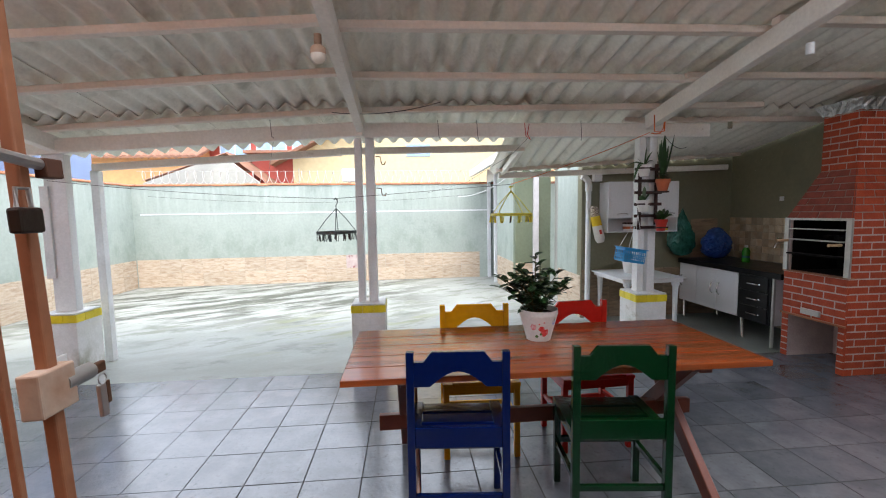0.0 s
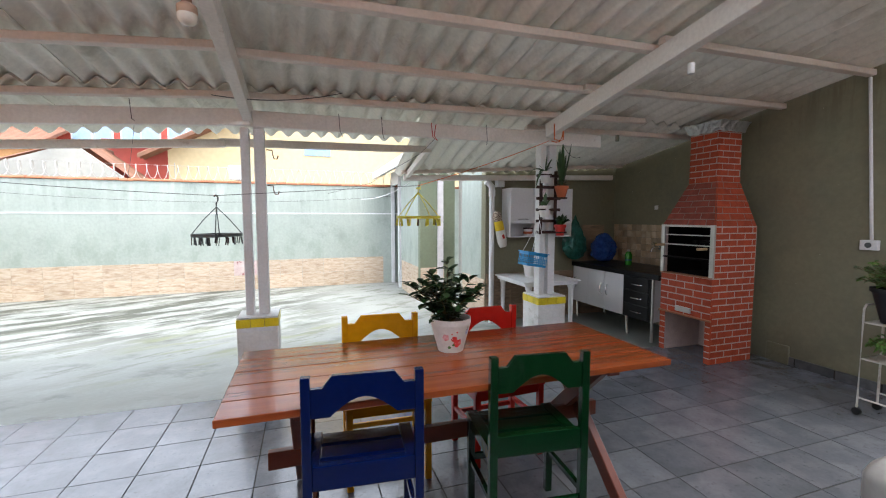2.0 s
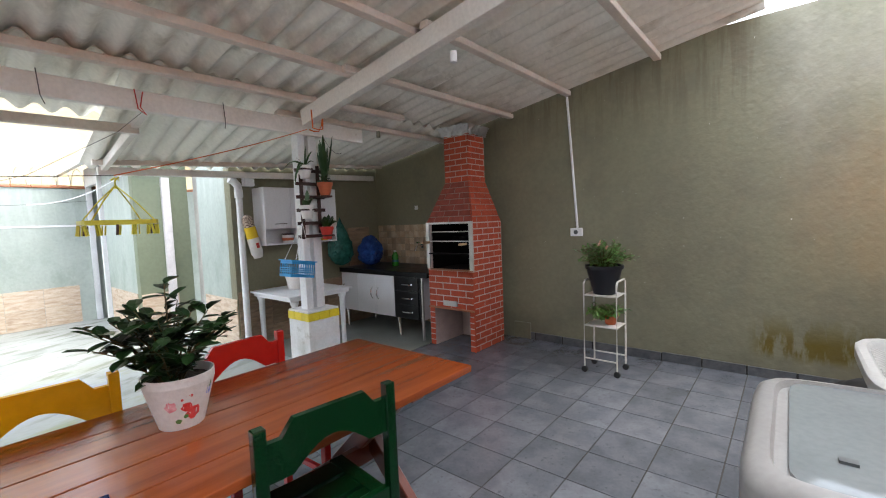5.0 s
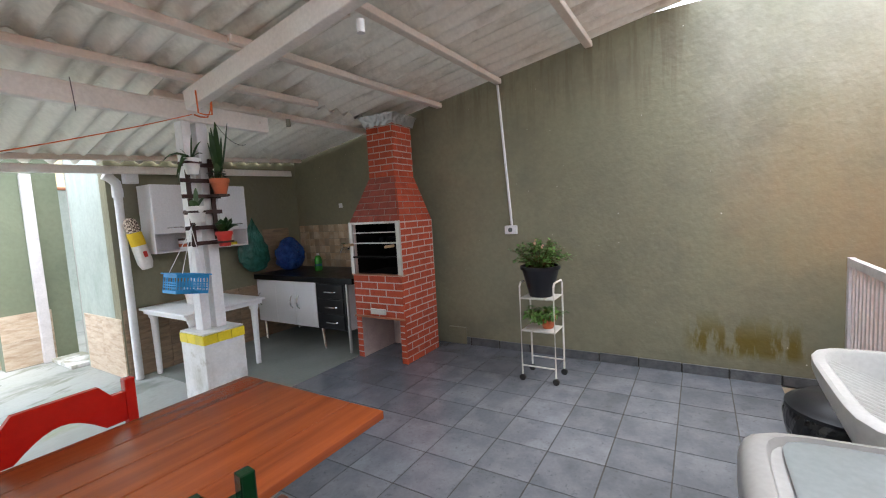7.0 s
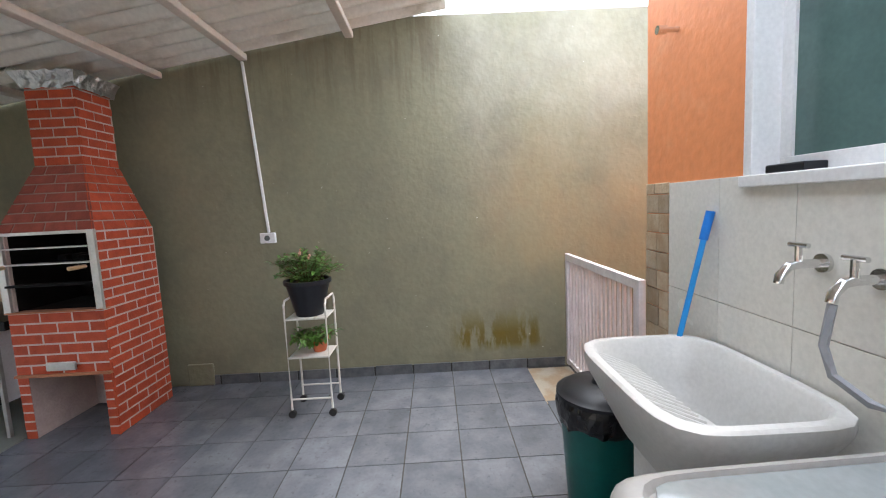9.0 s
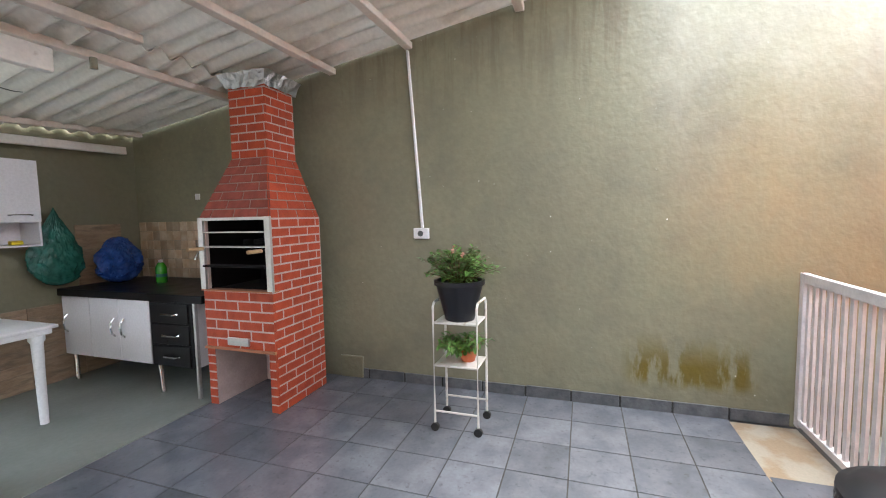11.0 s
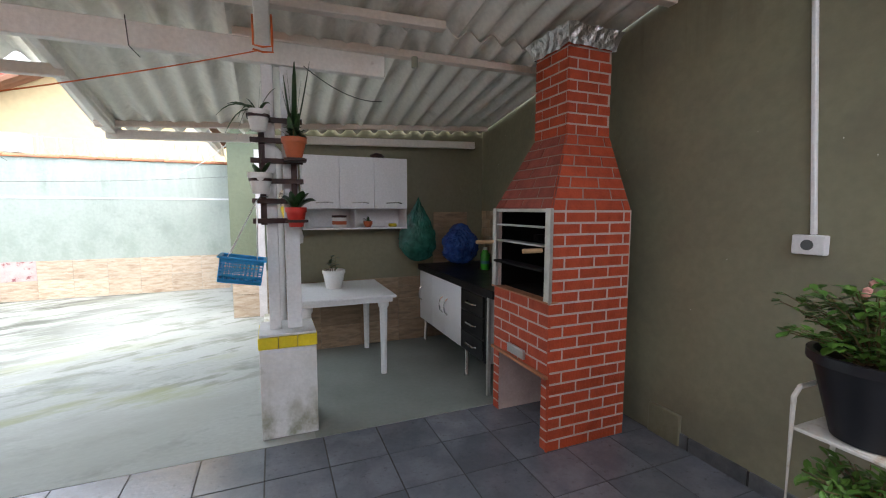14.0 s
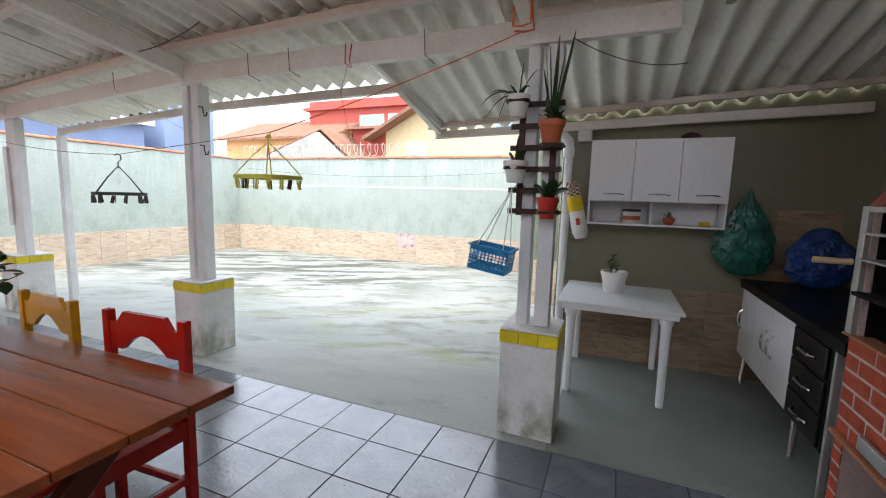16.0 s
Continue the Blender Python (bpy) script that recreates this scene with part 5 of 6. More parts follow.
# socket and conduit on the east wall
sock = thing("wall_socket", (EX, 4.10, 1.31), "white surface-mounted socket box under a white conduit on the olive wall", "socket")
part("box", boxm(-0.045, 0.0, -0.065, 0.065, -0.045, 0.045, bevel=0.006), M_WHITEPL, sock)
part("socket_face", tube(bmesh.new(), [(-0.052, 0.0, 0), (-0.044, 0.0, 0)], 0.024, 16), M_GREYPL, sock)
cd = bmesh.new()
beam(cd, (-0.012, 0.005, 0.045), (-0.012, 0.10, 1.50), 0.024, 0.022)
part("conduit", cd, M_WHITEPL, sock)
s2 = thing("wall_outlet", (EX, 6.55, 1.70), "small grey outlet plate on the olive wall above the tiles", "socket")
part("plate", boxm(-0.01, 0.0, -0.03, 0.03, -0.03, 0.03, bevel=0.003), M_WHITEPL, s2)

# lamps and wiring under the roof
M_TAN = mat("tan_plastic", (0.50, 0.33, 0.22), rough=0.5, bump=0)
lamp = thing("ceiling_bulb", (1.785, 4.0, 2.44), "round white bulb in a bare holder fixed to the rafter", "lamp")
part("holder", tube(bmesh.new(), [(0, 0, 0.10), (0, 0, 0.16)], 0.022, 16), mat("brown_holder", (0.25, 0.15, 0.09), rough=0.5, bump=0), lamp, smooth=True)
part("bulb", lathe(bmesh.new(), [(0.001, 0), (0.018, 0.003), (0.036, 0.015), (0.044, 0.033), (0.044, 0.05), (0.001, 0.0501)], 20), mat("opal_bulb", (0.8, 0.74, 0.62), rough=0.2, bump=0), lamp, smooth=True)
part("base", lathe(bmesh.new(), [(0.001, 0.0502), (0.0445, 0.0505), (0.043, 0.085), (0.026, 0.10), (0.001, 0.101)], 20), M_TAN, lamp, "tan base of the bulb", smooth=True)
cam_ = thing("lamp_holder", (4.76, 3.98, 2.50), "empty white lamp holder screwed to the side of the rafter", "lamp")
part("holder", tube(bmesh.new(), [(0.03, 0, 0.10), (0.03, 0, 0.03)], 0.023, 14), M_WHITEPL, cam_, smooth=True)
hold = thing("lamp_holder", (5.45, 5.80, 2.44), "small beige lamp holder hanging under the purlin", "lamp")
part("holder", tube(bmesh.new(), [(0.30, 0, 0.07), (0.30, 0, 0.0)], 0.022, 12), M_PIER, hold)


def cable(name, pts, r, material, label, category="cable"):
    t = thing(name, pts[0], label, category)
    o = Vector(pts[0])
    part("strand", tube(bmesh.new(), [Vector(p) - o for p in pts], r, 5), material, t)
    return t


def sag(p, q, s, n=12):
    p, q = Vector(p), Vector(q)
    return [p.lerp(q, i / n) + Vector((0, 0, -s * 4 * (i / n) * (1 - i / n))) for i in range(n + 1)]


M_CORD = mat("dark_cord", (0.10, 0.09, 0.09), rough=0.8, bump=0)
M_ORANGECORD = mat("orange_cord", (0.75, 0.16, 0.03), rough=0.7, bump=0)
M_REDCORD = mat("red_cord", (0.6, 0.03, 0.02), rough=0.7, bump=0)
line = [(-1.15, 5.84, 1.95)] + sag((-1.15, 5.84, 1.95), (1.62, 5.42, 1.73), 0.03)[1:] + [(3.24, 5.37, 1.84)]
cable("clothesline", line, 0.0025, M_CORD, "thin dark clothesline strung between the posts", "clothesline")
cable("clothesline", sag((3.24, 5.37, 1.84), (4.76, 5.66, 2.37), 0.02), 0.0035, M_ORANGECORD, "orange cord clothesline tied to the post", "clothesline")
cable("cord_binding", [(4.742, 5.55, 2.52), (4.742, 5.54, 2.36), (4.79, 5.535, 2.352), (4.838, 5.53, 2.36), (4.838, 5.52, 2.52), (4.842, 5.55, 2.40), (4.842, 5.60, 2.352), (4.79, 5.60, 2.346), (4.738, 5.59, 2.352)], 0.006, M_ORANGECORD, "orange cord wound round the rafter's end", "cord")
cable("cord_binding", [(3.55, 5.82, 2.49), (3.53, 5.82, 2.38), (3.56, 5.81, 2.33), (3.51, 5.80, 2.36), (3.50, 5.82, 2.50)], 0.004, M_REDCORD, "red cord looped over the main beam", "cord")
cable("wire", [(3.53, 5.80, 2.34), (3.40, 5.9, 2.20), (3.0, 6.6, 1.95), (2.6, 8.0, 1.9)], 0.002, M_CORD, "thin dark wire hanging from the beam", "wire")
for i, x in enumerate((0.95, 2.6, 3.0, 4.1)):
    cable("wire", [(x, 5.815, 2.52), (x + 0.01, 5.815, 2.36), (x + 0.04, 5.9, 2.33)], 0.003, M_CORD, "dark wire tie round the main beam", "wire")
cable("wire", sag((0.95, 5.9, 2.34), (0.2, 7.9, 2.0), 0.05), 0.002, M_CORD, "thin wire running out over the yard", "wire")
cable("wire", sag((1.6, 5.5, 2.52), (2.6, 5.42, 2.60), 0.05) , 0.004, M_CORD, "black cable along the purlin", "wire")
cable("wire", sag((5.02, 5.80, 2.36), (5.65, 6.35, 2.33), 0.06), 0.003, M_CORD, "black cable hanging from the rafter", "wire")
cable("wire", sag((4.3, 9.3, 2.35), (3.3, 9.8, 1.9), 0.12), 0.006, M_WHITEPL, "white cable hanging from the side rooms' eave", "wire")
cable("wire", sag((-3.4, 11.3, 2.05), (4.2, 11.4, 2.05), 0.18, 20), 0.003, M_CORD, "slack wire along the far wall", "wire")

# hooks on the middle post
for z in (2.12, 1.80):
    h = thing("hook", (1.98, 5.88, z), "rusty iron hook screwed into the white post", "hook")
    part("hook_body", tube(bmesh.new(), [(-0.02, 0, 0.05), (0.03, 0, 0.045), (0.035, 0, 0.0), (0.045, 0, -0.03), (0.07, 0, -0.03), (0.08, 0, 0.0)], 0.006, 6), mat("rust", (0.12, 0.05, 0.03)), h)


def peg_hanger(at, a, b, material, label, seed, rz=0, hook=0.30):
    """A drying ring with pegs: an oval rim a by b on four chains from a hook."""
    r = random.Random(seed)
    h = thing("peg_hanger", at, label, "clothes hanger", rz=rz)
    n = 32
    def rim(i):
        t = 2 * math.pi * i / n
        c, s = math.cos(t), math.sin(t)
        k = (abs(c) ** 4 + abs(s) ** 4) ** -0.25
        return (a * c * k, b * s * k)
    bm = bmesh.new()
    rings = []
    for f, z in ((1, -0.012), (1, 0.012), (0.93, 0.012), (0.93, -0.012)):
        rings.append([bm.verts.new((rim(i)[0] * f, rim(i)[1] * f, z)) for i in range(n)])
    for p, q in zip(rings, rings[1:] + rings[:1]):
        for i in range(n):
            bm.faces.new((p[i], p[(i + 1) % n], q[(i + 1) % n], q[i]))
    for i in (0, 16):
        box(bm, -a * 0.92, a * 0.92, -0.008 + (0.4 if i else -0.4) * b, 0.008 + (0.4 if i else -0.4) * b, -0.006, 0.006)
    part("ring", bm, material, h)
    top = 0.22
    for i in (4, 12, 20, 28):
        x, y = rim(i)
        part("chain", tube(bmesh.new(), [(x * 0.96, y * 0.96, 0.01), (x * 0.5, y * 0.5, top * 0.55), (0.0, 0.0, top)], 0.004, 5), material, h)
    part("hook", tube(bmesh.new(), [(0, 0, top - 0.02), (0, 0, top + 0.03), (0.02, 0, top + 0.05), (0.02, 0, hook), (0, 0, hook + 0.015), (-0.02, 0, hook)], 0.006, 6), material, h)
    for i in range(14):
        x, y = rim(i * n / 14)
        m = pose(x * 0.95, y * 0.95, -0.015, r.uniform(-12, 12), r.uniform(-12, 12), r.uniform(0, 180))
        b2 = bmesh.new()
        for s in (-1, 1):
            box(b2, -0.006, 0.006, s * 0.008 - 0.003, s * 0.008 + 0.003, -0.06, 0.0, m=m)
        part("peg", b2, material if i % 5 else M_BROWNWOOD, h)
    return h


peg_hanger((1.62, 5.42, 1.42), 0.18, 0.13, M_GREYPL, "dark grey plastic peg hanger with clothes pegs on the line", 5, rz=60)
peg_hanger((3.24, 5.36, 1.56), 0.185, 0.16, M_YELLOWPL, "yellow plastic peg hanger with clothes pegs on the line", 6, hook=0.25)

# slatted plant holder on the post
tr = thing("plant_trellis", (4.85, 5.82, 0), "dark brown slatted wooden plant holder fixed to the twin posts", "plant holder")
for x, z0, z1 in ((-0.09, 1.37, 1.98), (0.095, 1.42, 2.07)):
    part("upright", boxm(x - 0.018, x + 0.018, -0.012, 0.0, z0, z1, bevel=0.002), M_BROWNWOOD, tr)
for i in range(6):
    z = 1.395 + i * 0.124
    x1 = 0.15 if i in (3, 4, 2, 5) else 0.15
    part("slat", boxm(-0.155, x1, -0.026, -0.0125, z - 0.016, z + 0.016, bevel=0.002), M_BROWNWOOD, tr)
for x, z in ((-0.10, 2.015), (0.10, 1.77), (-0.10, 1.643), (0.10, 1.395)):
    b = bmesh.new()
    prism(b, [(x - 0.065, -0.027), (x + 0.065, -0.027), (x + 0.065, -0.13), (x + 0.045, -0.16), (x - 0.045, -0.16), (x - 0.065, -0.13)], 2, z - 0.008, z + 0.008)
    part("pot_bracket", b, M_BROWNWOOD, tr)
rng = random.Random(11)


def blades(parent, base, specs, material, w=0.02, tip=0.1):
    """Long fleshy leaves: each (dx, dy, dz, bend)."""
    bm = bmesh.new()
    for dx, dy, dz, bend in specs:
        p0, p3 = Vector(base), Vector(base) + Vector((dx, dy, dz))
        mid = p0.lerp(p3, 0.55) + Vector((0, 0, bend))
        side = Vector((dx, dy, 0.001)).cross(Vector((0, 0, 1)))
        side = side.normalized() if side.length > 0.005 else Vector((1, 0, 0))
        prev = None
        for i in range(7):
            t = i / 6
            c = p0 * (1 - t) ** 2 + mid * 2 * t * (1 - t) + p3 * t * t
            ww = w * (0.35 + 1.1 * math.sin(math.pi * min(0.15 + t * 0.85, 1)) ** 0.7) * (1 if i < 6 else tip)
            row = (bm.verts.new(c - side * ww), bm.verts.new(c + Vector((0, 0, -0.25 * ww))), bm.verts.new(c + side * ww), bm.verts.new(c + Vector((0, 0.3 * ww, 0.45 * ww))))
            if prev:
                for k in range(4):
                    bm.faces.new((prev[k], prev[(k + 1) % 4], row[(k + 1) % 4], row[k]))
            prev = row
    part("foliage", bm, material, parent)


M_CACTUS = mat("cactus_green", (0.028, 0.07, 0.02), (0.045, 0.10, 0.03), rough=0.5, bump=0.1)
p = pot("potted_plant", (4.75, 5.72, 1.93), 0.042, 0.06, 0.12, M_POTWHITE, "small white pot with drooping jointed cactus, in the plant holder", "potted plant", 0.006)
blades(p, (0, 0, 0.10), [(-0.16, -0.05, 0.03, 0.06), (-0.22, -0.02, -0.03, 0.12), (-0.17, -0.10, -0.14, 0.14), (0.02, 0.0, 0.20, 0.0), (0.10, 0.02, 0.16, 0.05), (-0.06, 0.03, 0.09, 0.02), (-0.11, -0.04, -0.05, 0.13), (-0.12, -0.02, -0.16, 0.20), (0.07, -0.05, 0.05, 0.06)], M_CACTUS, 0.010, 0.7)
p = pot("potted_plant", (4.945, 5.70, 1.78), 0.045, 0.068, 0.12, M_POTTERRA, "terracotta pot with tall upright cactus stems, in the plant holder", "potted plant", 0.006)
blades(p, (0, 0, 0.10), [(-0.03, 0, 0.42, 0.0), (0.10, -0.02, 0.47, -0.05), (0.05, 0.0, 0.36, 0.0), (-0.06, 0.01, 0.30, 0.02), (0.03, -0.03, 0.16, 0), (-0.03, -0.03, 0.14, 0), (0.015, 0.01, 0.47, -0.03), (-0.05, -0.01, 0.38, -0.05)], M_CACTUS, 0.018, 0.8)
leaves(p, (0, 0, 0.09), 12, 0.06, 0.14, 0.05, M_LEAF, rng, per=5)
p = pot("potted_plant", (4.75, 5.72, 1.56), 0.045, 0.065, 0.125, M_POTWHITE, "small white pot with a fleshy cactus pad, in the plant holder", "potted plant", 0.006)
blades(p, (0, 0, 0.10), [(0.01, 0, 0.17, 0.0), (0.06, -0.02, 0.09, 0.02), (-0.04, -0.02, 0.07, 0.02)], M_CACTUS, 0.026)
p = pot("potted_plant", (4.945, 5.71, 1.36), 0.042, 0.058, 0.12, M_POTRED, "small red pot with broad dark green leaves, in the plant holder", "potted plant", 0.006)
blades(p, (0, 0, 0.10), [(0.12, -0.02, 0.06, 0.05), (-0.08, -0.05, 0.08, 0.05), (0.04, -0.06, 0.12, 0.02), (0.08, 0.0, 0.11, 0.02), (-0.03, -0.02, 0.12, 0), (0.03, 0.0, 0.14, 0)], M_LEAF, 0.026)

# blue basket
bk = thing("hanging_basket", (4.615, 5.74, 1.045), "light blue perforated plastic basket hanging on white string from the post", "basket")
bk.matrix_world = pose(4.615, 5.74, 1.035, 0, 9, 0)
BW, BD, BH = 0.125, 0.095, 0.145
bm = bmesh.new()


def grid_side(bm, c, u, w, h, nx, nz, t):
    """One pierced side: bars round square holes."""
    c, u = Vector(c), Vector(u)
    n = u.cross(Vector((0, 0, 1)))
    M = Matrix((( u.x, n.x, 0, c.x), (u.y, n.y, 0, c.y), (0, 0, 1, c.z), (0, 0, 0, 1)))
    for i in range(nx + 1):
        x = -w + 2 * w * i / nx
        box(bm, x - 0.0035, x + 0.0035, -t, t, 0, h, m=M)
    for k, (z0, z1) in enumerate([(0, 0.02)] + [(0.038 + j * 0.018, 0.045 + j * 0.018) for j in range(nz - 1)] + [(h - 0.03, h)]):
        box(bm, -w, w, -t, t, z0, z1, m=M)


grid_side(bm, (0, -BD, 0), (1, 0, 0), BW - 0.01, BH, 10, 4, 0.0015)
grid_side(bm, (0, BD, 0), (1, 0, 0), BW - 0.01, BH, 10, 4, 0.0015)
grid_side(bm, (-BW + 0.01, 0, 0), (0, 1, 0), BD, BH, 6, 4, 0.0015)
grid_side(bm, (BW - 0.01, 0, 0), (0, 1, 0), BD, BH, 6, 4, 0.0015)
part("sides", bm, M_BLUEPL, bk)
part("base", boxm(-BW + 0.01, BW - 0.01, -BD, BD, -0.003, 0.0), M_BLUEPL, bk)
b = bmesh.new()
for s in (-1, 1):
    box(b, -BW - 0.008, BW + 0.008, s * (BD + 0.005) - 0.008, s * (BD + 0.005) + 0.008, BH - 0.006, BH + 0.004, bevel=0.002)
    box(b, s * BW - 0.008, s * BW + 0.008, -BD, BD, BH - 0.006, BH + 0.004, bevel=0.002)
part("rim", b, M_BLUEPL, bk)
for sx, sy in ((-1, -1), (1, -1), (-1, 1), (1, 1)):
    part("string", tube(bmesh.new(), [(sx * 0.08, sy * BD, BH), (0.03, 0.03, 0.50)], 0.003, 5), M_WHITEPL, bk, "white string")
part("hook", tube(bmesh.new(), [(0.03, 0.03, 0.49), (0.05, 0.05, 0.53), (0.09, 0.08, 0.53)], 0.004, 6), M_GREYPL, bk)

# bag holder on the kitchen wall
bh = thing("bag_holder", (4.985, KY, 1.16), "white and yellow cloth bag holder with a checked top and red", "bag holder")
bh.matrix_world = pose(5.03, KY - 0.15, 1.13, 0, -13, 0) @ Matrix.Diagonal((1, 1, 1.24, 1))
M_CLOTH_W = mat("white_cloth", (0.70, 0.68, 0.64), rough=0.9, bump=0.3)
part("lower_cloth", lathe(bmesh.new(), [(0.001, 0), (0.05, 0.0), (0.07, 0.05), (0.068, 0.19), (0.066, 0.2)], 16), M_CLOTH_W, bh, smooth=True)
part("band", lathe(bmesh.new(), [(0.067, 0.2), (0.066, 0.30), (0.06, 0.31)], 16), mat("yellow_cloth", (0.75, 0.52, 0.03), rough=0.9), bh, "yellow cloth band", smooth=True)
ck = bpy.data.materials.new("checked_cloth")
ck.use_nodes = True
cn = ck.node_tree.nodes.new("ShaderNodeTexChecker")
cn.inputs["Scale"].default_value = 70
cn.inputs[1].default_value, cn.inputs[2].default_value = (0.6, 0.5, 0.4, 1), (0.06, 0.03, 0.02, 1)
tc = ck.node_tree.nodes.new("ShaderNodeTexCoord")
ck.node_tree.links.new(tc.outputs["Object"], cn.inputs["Vector"])
ck.node_tree.links.new(cn.outputs[0], ck.node_tree.nodes["Principled BSDF"].inputs["Base Color"])
ck.node_tree.nodes["Principled BSDF"].inputs["Roughness"].default_value = 0.9
part("checked_top", lathe(bmesh.new(), [(0.06, 0.31), (0.062, 0.38), (0.05, 0.41), (0.02, 0.43), (0, 0.43)], 16), ck, bh, "brown checked cloth", smooth=True)
part("hen_patch", boxm(-0.015, 0.02, -0.075, -0.066, 0.10, 0.15, bevel=0.003), M_POTRED, bh, "red hen applique")


def bag(name, at, rx, ry, h, material, label, seed, pear=0.0, rz=0):
    """A crumpled full bag, rounder at the foot."""
    t = thing(name, at, label, "plastic bag", rz=rz)
    bm = bmesh.new()
    bmesh.ops.create_icosphere(bm, subdivisions=6, radius=1)
    off = Vector((seed * 7.3, 1.1, 4.2))
    for v in bm.verts:
        c = v.co.copy()
        zz = (c.z + 1) / 2
        k = 1 - pear * zz ** 1.3
        d = 1.06 + 0.26 * noise.noise(c * 1.8 + off) - 0.20 * abs(noise.noise(c * 3.6 + off)) - 0.12 * abs(noise.noise(c * 8 + off)) - 0.06 * abs(noise.noise(c * 17 + off))
        v.co = Vector((c.x * rx * k * d, c.y * ry * k * d, max((zz) * h * (0.94 + 0.06 * d), 0)))
    part("film", bm, material, t, smooth=True)
    return t


bag("green_bag", (6.28, KY - 0.12, 0.90), 0.28, 0.12, 0.70, M_BAG_G, "dark green translucent plastic bag hanging beside the wall cabinet", 1, 0.93)
bag("blue_bag", (6.72, 7.17, 0.86), 0.22, 0.19, 0.46, M_BAG_B, "full dark blue plastic bag standing on the black worktop", 2, 0.30)
sb = thing("spray_bottle", (6.80, 6.72, 0.86), "bright green bottle standing on the black worktop", "bottle")
part("body", lathe(bmesh.new(), [(0, 0), (0.045, 0), (0.048, 0.02), (0.048, 0.15), (0.03, 0.19), (0.018, 0.20)], 20), mat("green_bottle", (0.03, 0.26, 0.015), rough=0.2, bump=0), sb, smooth=True)
part("cap", lathe(bmesh.new(), [(0.02, 0.20), (0.02, 0.225), (0, 0.225)], 14), M_WHITEPL, sb)
part("label_band", lathe(bmesh.new(), [(0.0487, 0.06), (0.0487, 0.09)], 20), M_BINGREEN, sb)
rb = thing("sauce_bottle", (6.55, 5.80, 0.86), "small red bottle on the worktop beside the barbecue", "bottle")
part("body", lathe(bmesh.new(), [(0, 0), (0.03, 0), (0.03, 0.14), (0.012, 0.18), (0.012, 0.21), (0, 0.21)], 16), M_POTRED, rb, smooth=True)


def faucet(at, rz, label, s=1.0):
    f = thing("tap", at, label, "tap", rz=rz)
    part("flange", tube(bmesh.new(), [(0, 0, 0), (0, 0.012 * s, 0)], 0.026 * s, 18), M_CHROME, f, smooth=True)
    part("body", tube(bmesh.new(), [(0, 0.012 * s, 0), (0, 0.07 * s, 0), (0, 0.10 * s, -0.005 * s), (0, 0.125 * s, -0.03 * s), (0, 0.128 * s, -0.05 * s)], 0.0125 * s, 12), M_CHROME, f, smooth=True)
    part("stem", tube(bmesh.new(), [(0, 0.075 * s, 0.0), (0, 0.075 * s, 0.05 * s)], 0.009 * s, 10), M_CHROME, f)
    part("handle", tube(bmesh.new(), [(-0.03 * s, 0.075 * s, 0.053 * s), (0.03 * s, 0.075 * s, 0.053 * s)], 0.007 * s, 8), M_CHROME, f)
    return f


faucet((EX - 0.012, 6.45, 1.13), 90, "chrome wall tap above the black worktop", 1.2)
faucet((4.62, HY + 0.013, 1.29), 0, "chrome wall tap over the laundry sink", 1.1)
faucet((4.45, HY + 0.013, 1.27), 0, "chrome wall tap feeding the grey hose", 1.1)
cable("hose", [(4.45, 1.60, 1.21), (4.45, 1.62, 1.10), (4.42, 1.62, 1.03), (4.34, 1.60, 0.99), (4.20, 1.58, 1.00), (4.0, 1.56, 0.98), (3.9, 1.55, 0.80)], 0.012, M_WATER_HOSE, "grey ribbed washing machine hose from the tap", "hose")
valve = thing("shower_valve", (5.42, HY, 2.28), "chrome valve knob on the orange wall", "valve")
part("pipe", tube(bmesh.new(), [(0, 0, 0), (0, 0.07, 0)], 0.012, 10), M_CHROME, valve)
part("knob", tube(bmesh.new(), [(0, 0.06, 0), (0, 0.10, 0)], 0.02, 12), M_CHROME, valve, smooth=True)
br = thing("broom_handle", (5.05, 1.62, 0), "bright blue broom handle leaning on the cream tiled wall", "broom")
part("pole", tube(bmesh.new(), [(0.17, 0.14, 0.0), (0.08, -0.14, 1.42)], 0.012, 10), mat("blue_pole", (0.02, 0.28, 0.70), rough=0.3, bump=0), br, smooth=True)
part("grip", tube(bmesh.new(), [(0.0875, -0.12, 1.32), (0.079, -0.144, 1.44)], 0.018, 12), mat("blue_grip", (0.01, 0.18, 0.60), rough=0.5, bump=0), br, smooth=True)

